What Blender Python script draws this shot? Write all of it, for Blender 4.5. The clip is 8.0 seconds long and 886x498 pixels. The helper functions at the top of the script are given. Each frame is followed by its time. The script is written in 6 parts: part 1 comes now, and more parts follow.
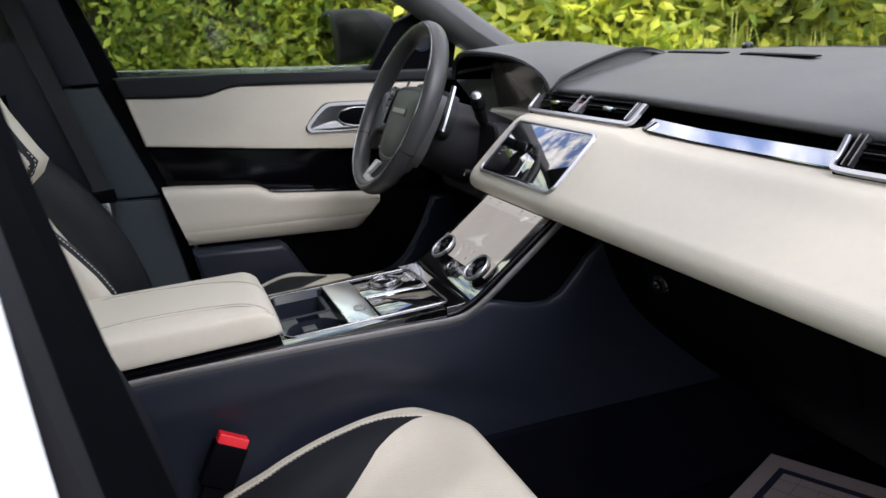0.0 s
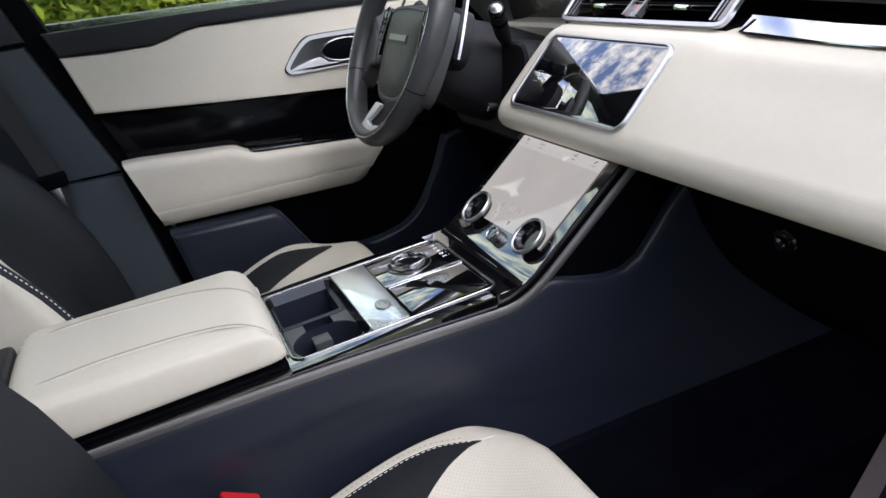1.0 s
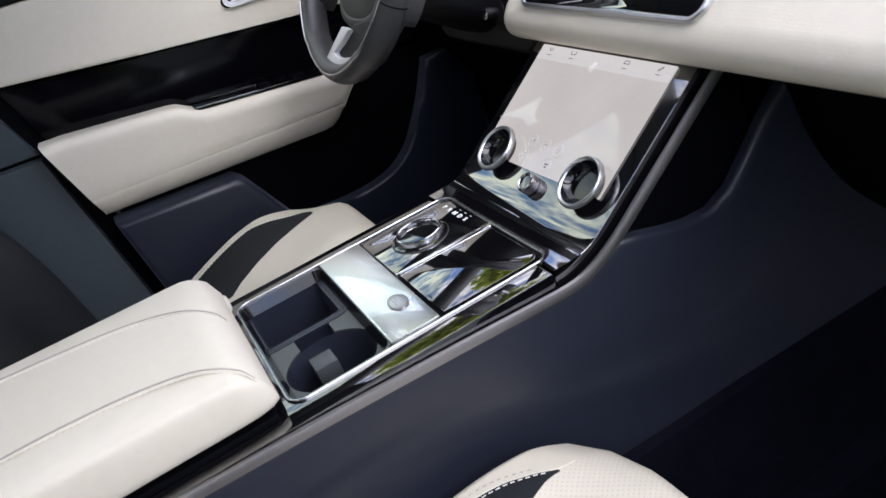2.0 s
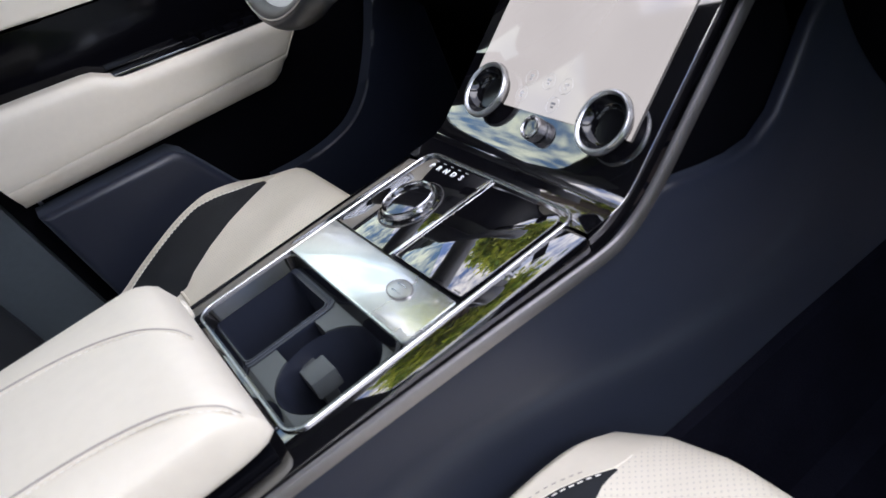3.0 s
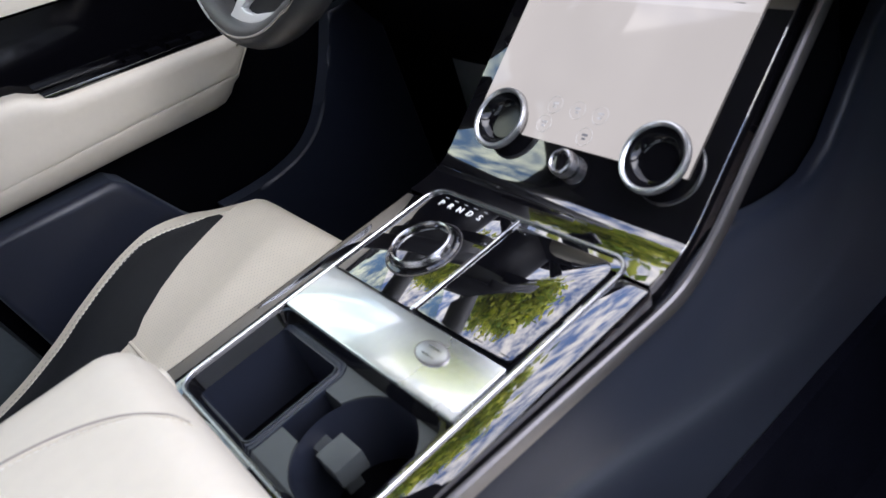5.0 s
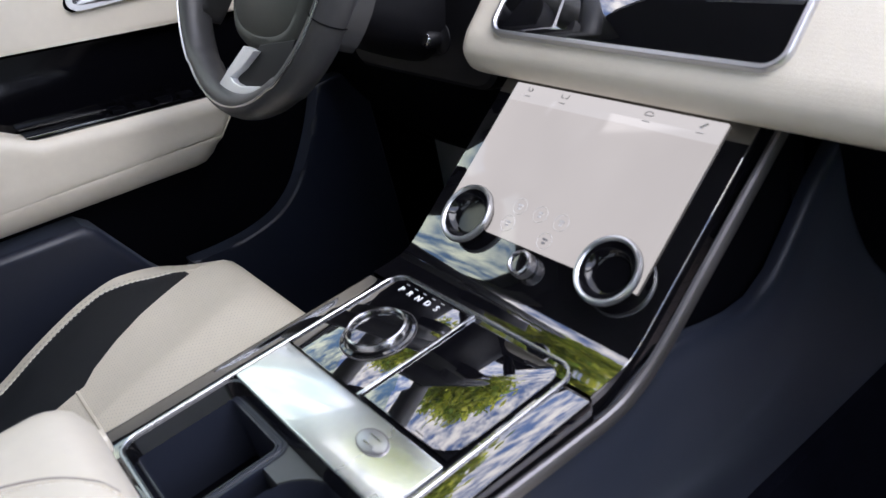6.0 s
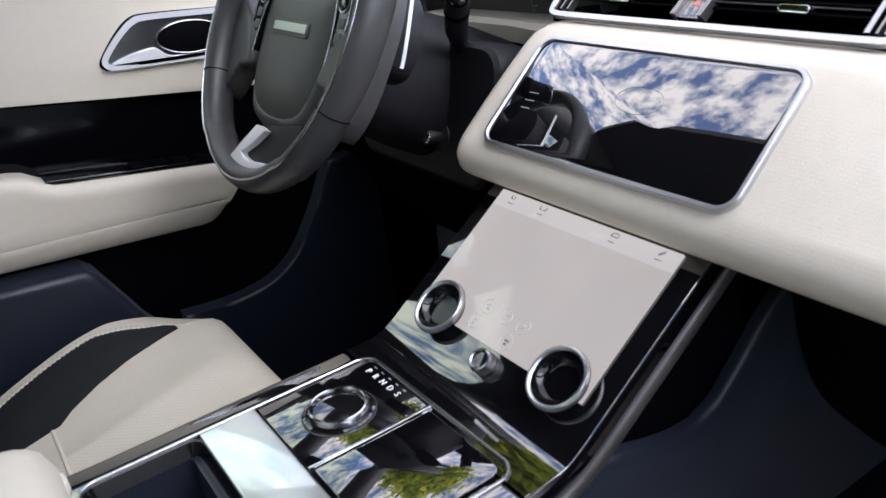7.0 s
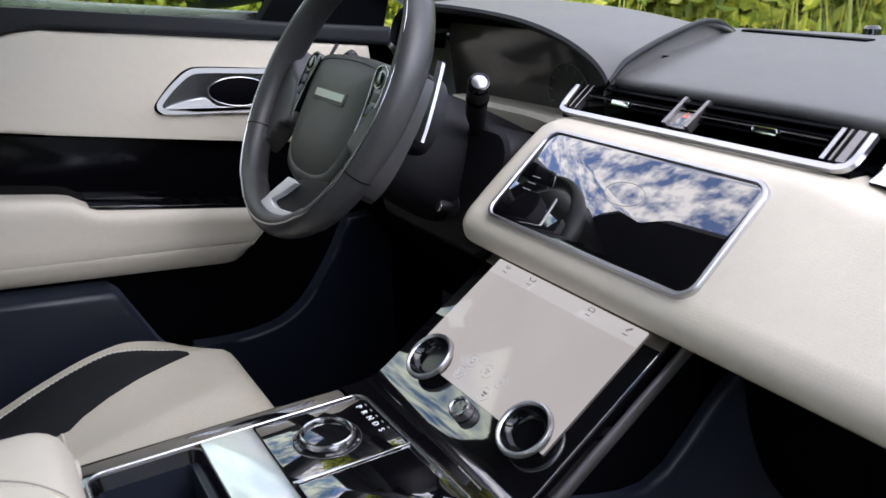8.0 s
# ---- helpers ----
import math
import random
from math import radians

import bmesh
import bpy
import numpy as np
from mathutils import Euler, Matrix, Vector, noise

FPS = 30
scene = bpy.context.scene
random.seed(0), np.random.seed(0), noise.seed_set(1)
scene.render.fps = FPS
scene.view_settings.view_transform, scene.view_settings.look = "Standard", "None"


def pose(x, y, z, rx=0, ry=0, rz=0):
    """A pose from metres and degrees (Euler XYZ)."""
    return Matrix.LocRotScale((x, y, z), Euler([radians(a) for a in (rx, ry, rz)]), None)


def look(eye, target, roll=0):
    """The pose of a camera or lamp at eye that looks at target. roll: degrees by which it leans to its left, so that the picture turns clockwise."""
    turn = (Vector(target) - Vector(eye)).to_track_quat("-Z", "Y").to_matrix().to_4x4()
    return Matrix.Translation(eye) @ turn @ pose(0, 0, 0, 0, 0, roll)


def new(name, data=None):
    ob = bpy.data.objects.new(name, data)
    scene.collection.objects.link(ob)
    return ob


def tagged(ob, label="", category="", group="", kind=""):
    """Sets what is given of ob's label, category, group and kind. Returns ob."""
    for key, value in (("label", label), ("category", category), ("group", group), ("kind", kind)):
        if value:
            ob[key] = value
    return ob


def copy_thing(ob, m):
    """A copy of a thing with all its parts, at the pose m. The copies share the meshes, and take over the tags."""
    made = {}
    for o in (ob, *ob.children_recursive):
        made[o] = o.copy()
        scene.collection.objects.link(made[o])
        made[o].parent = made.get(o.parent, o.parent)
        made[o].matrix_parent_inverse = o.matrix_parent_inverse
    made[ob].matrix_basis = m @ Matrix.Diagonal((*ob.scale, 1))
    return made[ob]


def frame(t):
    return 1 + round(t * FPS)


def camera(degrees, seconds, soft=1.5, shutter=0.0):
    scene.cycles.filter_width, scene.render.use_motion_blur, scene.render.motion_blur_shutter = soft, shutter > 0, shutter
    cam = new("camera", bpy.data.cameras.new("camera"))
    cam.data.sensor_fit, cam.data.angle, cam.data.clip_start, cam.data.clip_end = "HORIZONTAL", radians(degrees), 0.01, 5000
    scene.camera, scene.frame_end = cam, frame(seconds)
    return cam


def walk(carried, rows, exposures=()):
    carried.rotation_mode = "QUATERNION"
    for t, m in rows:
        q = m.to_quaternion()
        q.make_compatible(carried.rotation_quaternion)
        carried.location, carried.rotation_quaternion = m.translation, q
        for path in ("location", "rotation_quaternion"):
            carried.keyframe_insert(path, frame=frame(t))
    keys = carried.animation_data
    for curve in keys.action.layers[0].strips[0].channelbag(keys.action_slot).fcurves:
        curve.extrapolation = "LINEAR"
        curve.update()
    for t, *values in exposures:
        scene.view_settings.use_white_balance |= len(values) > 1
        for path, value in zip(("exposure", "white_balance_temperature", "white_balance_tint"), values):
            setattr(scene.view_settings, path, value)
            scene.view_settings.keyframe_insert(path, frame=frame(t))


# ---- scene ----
cam = camera(58.5, 8.0)
cam.data.dof.use_dof, cam.data.dof.focus_distance, cam.data.dof.aperture_fstop = True, 0.95, 11
PATH = [
    (0, (0.023, -1.18, 1.273), (0.637, 0.639, 0.713), -6.4),
    (0.5, (0.032, -1.056, 1.256), (0.634, 0.742, 0.622), -9.1),
    (1, (0.081, -0.887, 1.258), (0.644, 0.879, 0.507), -12.8),
    (1.5, (0.116, -0.742, 1.241), (0.645, 0.984, 0.38), -17.1),
    (2.8, (0.137, -0.523, 1.181), (0.702, 1.077, 0.123), -24.8),
    (3, (0.138, -0.503, 1.183), (0.708, 1.07, 0.087), -25.5),
    (3.5, (0.13, -0.457, 1.179), (0.739, 1.07, 0.04), -26.2),
    (4, (0.11, -0.414, 1.175), (0.777, 1.067, 0.009), -25.7),
    (4.2, (0.109, -0.406, 1.177), (0.775, 1.072, 0.006), -26.1),
    (5.5, (0.124, -0.388, 1.19), (0.963, 1.069, 0.106), -18.2),
    (6, (0.129, -0.402, 1.201), (1.024, 1.071, 0.185), -14.4),
    (6.5, (0.139, -0.423, 1.216), (1.066, 1.081, 0.279), -10.9),
    (7, (0.14, -0.444, 1.227), (1.092, 1.097, 0.379), -7.5),
    (7.5, (0.125, -0.477, 1.239), (1.088, 1.102, 0.477), -4.2),
    (8, (0.11, -0.518, 1.245), (1.08, 1.096, 0.569), -1.0),
]
walk(cam, [(t, look(eye, target, roll)) for t, eye, target, roll in PATH],
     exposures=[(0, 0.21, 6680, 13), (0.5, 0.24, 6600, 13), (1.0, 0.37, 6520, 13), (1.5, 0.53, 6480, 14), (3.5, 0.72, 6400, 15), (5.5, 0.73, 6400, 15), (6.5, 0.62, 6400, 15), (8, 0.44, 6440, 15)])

# ---- sky, sun, exposure ----
SUN_EL, SUN_AZ = 44.0, 288.0          # degrees; azimuth of the sun from +x towards +y
world = bpy.data.worlds.new("world")
scene.world = world
world.use_nodes = True
wn, wl = world.node_tree.nodes, world.node_tree.links
wn.clear()
w_out = wn.new("ShaderNodeOutputWorld")
w_bg = wn.new("ShaderNodeBackground")
w_sky = wn.new("ShaderNodeTexSky")
w_sky.sky_type, w_sky.sun_disc = "NISHITA", False
w_sky.sun_elevation, w_sky.sun_rotation = radians(SUN_EL), radians(90 - SUN_AZ)
w_sky.dust_density = 1.0
w_co = wn.new("ShaderNodeTexCoord")
w_map = wn.new("ShaderNodeMapping")
w_map.inputs["Scale"].default_value = (1.0, 1.0, 2.2)
w_map.inputs["Location"].default_value = (3.36, 3.08, 2.44)
w_noise = wn.new("ShaderNodeTexNoise")
w_noise.inputs["Scale"].default_value, w_noise.inputs["Detail"].default_value = 13.0, 9.0
w_noise.inputs["Roughness"].default_value = 0.62
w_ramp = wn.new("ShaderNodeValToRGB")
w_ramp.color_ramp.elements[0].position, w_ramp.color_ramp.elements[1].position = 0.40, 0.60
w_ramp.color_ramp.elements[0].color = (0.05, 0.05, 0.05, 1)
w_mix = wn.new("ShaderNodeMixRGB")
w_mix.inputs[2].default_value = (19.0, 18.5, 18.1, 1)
wl.new(w_co.outputs["Generated"], w_map.inputs["Vector"])
wl.new(w_map.outputs["Vector"], w_noise.inputs["Vector"])
w_fine = wn.new("ShaderNodeTexNoise")
w_fine.inputs["Scale"].default_value, w_fine.inputs["Detail"].default_value = 46.0, 4.0
wl.new(w_map.outputs["Vector"], w_fine.inputs["Vector"])
w_puff = wn.new("ShaderNodeMath")
w_puff.operation = "MULTIPLY_ADD"
w_puff.inputs[1].default_value = 0.22
wl.new(w_fine.outputs["Fac"], w_puff.inputs[0])
w_soft = wn.new("ShaderNodeMath")
w_soft.operation = "SUBTRACT"
w_soft.inputs[1].default_value = 0.11
wl.new(w_noise.outputs["Fac"], w_soft.inputs[0])
wl.new(w_soft.outputs[0], w_puff.inputs[2])
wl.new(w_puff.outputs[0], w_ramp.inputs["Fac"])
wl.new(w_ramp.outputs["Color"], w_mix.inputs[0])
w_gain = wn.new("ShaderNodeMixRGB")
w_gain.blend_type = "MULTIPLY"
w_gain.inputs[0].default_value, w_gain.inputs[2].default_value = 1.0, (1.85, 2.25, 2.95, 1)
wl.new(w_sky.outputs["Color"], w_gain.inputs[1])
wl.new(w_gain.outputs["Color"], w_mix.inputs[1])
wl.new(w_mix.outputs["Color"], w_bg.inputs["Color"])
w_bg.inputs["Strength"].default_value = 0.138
wl.new(w_bg.outputs["Background"], w_out.inputs["Surface"])

sun_data = bpy.data.lights.new("sun", "SUN")
sun_data.energy, sun_data.angle, sun_data.color = 1.5, radians(42), (1.0, 0.985, 0.96)
sun = new("sun", sun_data)
sx, sy, sz = (math.cos(radians(SUN_EL)) * math.cos(radians(SUN_AZ)), math.cos(radians(SUN_EL)) * math.sin(radians(SUN_AZ)), math.sin(radians(SUN_EL)))
sun.matrix_world = look((sx * 20, sy * 20, sz * 20), (0, 0, 0))


# ---- materials ----
def material(name, base, rough=0.5, metal=0.0, vary=0.08, scale=40.0, bump=0.0, bump_scale=300.0, coat=0.0,
             kind="noise", wear=0.0, spec=0.5, sheen=0.0, perfor=0.0, stretch=(1, 1, 1), rough_vary=0.1, coat_ior=1.5, lattice=0.0):
    """A surface with colour variation at two scales, a fine relief, and gloss that varies a little."""
    m = bpy.data.materials.new(name)
    m.use_nodes = True
    n, l = m.node_tree.nodes, m.node_tree.links
    b = n["Principled BSDF"]
    b.inputs["Metallic"].default_value = metal
    b.inputs["Specular IOR Level"].default_value = spec
    b.inputs["Coat Weight"].default_value = coat
    b.inputs["Coat Roughness"].default_value = 0.02
    b.inputs["Coat IOR"].default_value = coat_ior
    b.inputs["Sheen Weight"].default_value = sheen
    b.inputs["Sheen Tint"].default_value = (0.75, 0.85, 1.0, 1)
    co = n.new("ShaderNodeTexCoord")
    mp = n.new("ShaderNodeMapping")
    mp.inputs["Scale"].default_value = stretch
    l.new(co.outputs["Object"], mp.inputs["Vector"])
    big = n.new("ShaderNodeTexNoise")
    big.inputs["Scale"].default_value, big.inputs["Detail"].default_value = scale * 0.2, 5
    small = n.new("ShaderNodeTexNoise")
    small.inputs["Scale"].default_value, small.inputs["Detail"].default_value = scale * 4, 3
    l.new(mp.outputs["Vector"], big.inputs["Vector"])
    l.new(mp.outputs["Vector"], small.inputs["Vector"])
    add = n.new("ShaderNodeMath")
    add.operation = "ADD"
    l.new(big.outputs["Fac"], add.inputs[0])
    l.new(small.outputs["Fac"], add.inputs[1])
    rng = n.new("ShaderNodeMapRange")
    rng.inputs["From Min"].default_value, rng.inputs["From Max"].default_value = 0.6, 1.4
    rng.inputs["To Min"].default_value, rng.inputs["To Max"].default_value = 1 - vary, 1 + vary
    l.new(add.outputs[0], rng.inputs["Value"])
    tint = n.new("ShaderNodeMixRGB")
    tint.blend_type = "MULTIPLY"
    tint.inputs[0].default_value = 1.0
    tint.inputs[1].default_value = (*base, 1)
    l.new(rng.outputs["Result"], tint.inputs[2])
    l.new(tint.outputs["Color"], b.inputs["Base Color"])
    rr = n.new("ShaderNodeMapRange")
    rr.inputs["From Min"].default_value, rr.inputs["From Max"].default_value = 0.3, 0.7
    rr.inputs["To Min"].default_value, rr.inputs["To Max"].default_value = max(rough * (1 - rough_vary), 0.0), min(rough * (1 + rough_vary), 1.0)
    l.new(big.outputs["Fac"], rr.inputs["Value"])
    l.new(rr.outputs["Result"], b.inputs["Roughness"])
    if bump > 0:
        if kind == "leather":
            tex = n.new("ShaderNodeTexVoronoi")
            tex.feature = "DISTANCE_TO_EDGE"
            tex.inputs["Scale"].default_value = bump_scale
            height = tex.outputs["Distance"]
        else:
            tex = n.new("ShaderNodeTexNoise")
            tex.inputs["Scale"].default_value, tex.inputs["Detail"].default_value = bump_scale, 4
            height = tex.outputs["Fac"]
        l.new(mp.outputs["Vector"], tex.inputs["Vector"])
        if lattice > 0:
            # a fine embossed diamond lattice on a face that leans back
            waves = []
            for sg in (1, -1):
                dot = n.new("ShaderNodeVectorMath")
                dot.operation = "DOT_PRODUCT"
                dot.inputs[1].default_value = (sg * 0.75 * 6.2832 / lattice, 6.2832 / lattice, sg * 0.66 * 6.2832 / lattice)
                l.new(co.outputs["Object"], dot.inputs[0])
                wave = n.new("ShaderNodeMath")
                wave.operation = "SINE"
                l.new(dot.outputs["Value"], wave.inputs[0])
                waves.append(wave)
            net = n.new("ShaderNodeMath")
            net.operation = "MULTIPLY"
            l.new(waves[0].outputs[0], net.inputs[0])
            l.new(waves[1].outputs[0], net.inputs[1])
            mixed = n.new("ShaderNodeMath")
            mixed.operation = "MULTIPLY_ADD"
            mixed.inputs[1].default_value = 0.09
            l.new(net.outputs[0], mixed.inputs[0])
            l.new(height, mixed.inputs[2])
            height = mixed.outputs[0]
        bp = n.new("ShaderNodeBump")
        bp.inputs["Strength"].default_value, bp.inputs["Distance"].default_value = bump, 0.0006
        l.new(height, bp.inputs["Height"])
        if perfor > 0:
            # rows of small punched holes in the plane of x and y
            grid = n.new("ShaderNodeVectorMath")
            grid.operation = "SCALE"
            grid.inputs["Scale"].default_value = 1 / perfor
            turn = n.new("ShaderNodeMapping")
            turn.inputs["Rotation"].default_value = (0, 0, radians(45))
            l.new(co.outputs["Object"], turn.inputs["Vector"])
            l.new(turn.outputs["Vector"], grid.inputs[0])
            fr = n.new("ShaderNodeVectorMath")
            fr.operation = "FRACTION"
            l.new(grid.outputs["Vector"], fr.inputs[0])
            sub = n.new("ShaderNodeVectorMath")
            sub.operation = "SUBTRACT"
            sub.inputs[1].default_value = (0.5, 0.5, 0)
            l.new(fr.outputs["Vector"], sub.inputs[0])
            flat = n.new("ShaderNodeVectorMath")
            flat.operation = "MULTIPLY"
            flat.inputs[1].default_value = (1, 1, 0)
            l.new(sub.outputs["Vector"], flat.inputs[0])
            ln = n.new("ShaderNodeVectorMath")
            ln.operation = "LENGTH"
            l.new(flat.outputs["Vector"], ln.inputs[0])
            hole = n.new("ShaderNodeMapRange")
            hole.inputs["From Min"].default_value, hole.inputs["From Max"].default_value = 0.09, 0.17
            l.new(ln.outputs["Value"], hole.inputs["Value"])
            bp2 = n.new("ShaderNodeBump")
            bp2.inputs["Strength"].default_value, bp2.inputs["Distance"].default_value = 0.5, 0.0006
            l.new(hole.outputs["Result"], bp2.inputs["Height"])
            l.new(bp.outputs["Normal"], bp2.inputs["Normal"])
            l.new(bp2.outputs["Normal"], b.inputs["Normal"])
            dk = n.new("ShaderNodeMixRGB")
            dk.blend_type = "MIX"
            dk.inputs[1].default_value = (0.46, 0.43, 0.38, 1)
            l.new(hole.outputs["Result"], dk.inputs[0])
            l.new(tint.outputs["Color"], dk.inputs[2])
            l.new(dk.outputs["Color"], b.inputs["Base Color"])
        else:
            l.new(bp.outputs["Normal"], b.inputs["Normal"])
    return m


def glass(name, colour=(1, 1, 1), thin=True):
    """Thin clear glazing: it lets light through straight and mirrors a little."""
    m = bpy.data.materials.new(name)
    m.use_nodes = True
    n, l = m.node_tree.nodes, m.node_tree.links
    n.clear()
    out = n.new("ShaderNodeOutputMaterial")
    mix = n.new("ShaderNodeMixShader")
    mix.inputs[0].default_value = 0.008
    tr = n.new("ShaderNodeBsdfTransparent")
    tr.inputs["Color"].default_value = (*colour, 1)
    gl = n.new("ShaderNodeBsdfGlossy")
    gl.inputs["Roughness"].default_value = 0.0
    l.new(tr.outputs[0], mix.inputs[1])
    l.new(gl.outputs[0], mix.inputs[2])
    l.new(mix.outputs[0], out.inputs["Surface"])
    return m


def lit_screen(name, colour, strength, band):
    """A switched-on display: faint bands of brightness under a glossy cover glass."""
    m = bpy.data.materials.new(name)
    m.use_nodes = True
    n, l = m.node_tree.nodes, m.node_tree.links
    b = n["Principled BSDF"]
    b.inputs["Base Color"].default_value = (0.02, 0.02, 0.022, 1)
    b.inputs["Roughness"].default_value = 0.06
    co = n.new("ShaderNodeTexCoord")
    noise_tex = n.new("ShaderNodeTexNoise")
    noise_tex.inputs["Scale"].default_value = 9.0
    l.new(co.outputs["Object"], noise_tex.inputs["Vector"])
    ramp = n.new("ShaderNodeValToRGB")
    ramp.color_ramp.elements[0].position, ramp.color_ramp.elements[1].position = 0.35, 0.65
    ramp.color_ramp.elements[0].color = (colour[0] * (1 - band), colour[1] * (1 - band), colour[2] * (1 - band), 1)
    ramp.color_ramp.elements[1].color = (*colour, 1)
    l.new(noise_tex.outputs["Fac"], ramp.inputs["Fac"])
    l.new(ramp.outputs["Color"], b.inputs["Emission Color"])
    b.inputs["Emission Strength"].default_value = strength
    return m


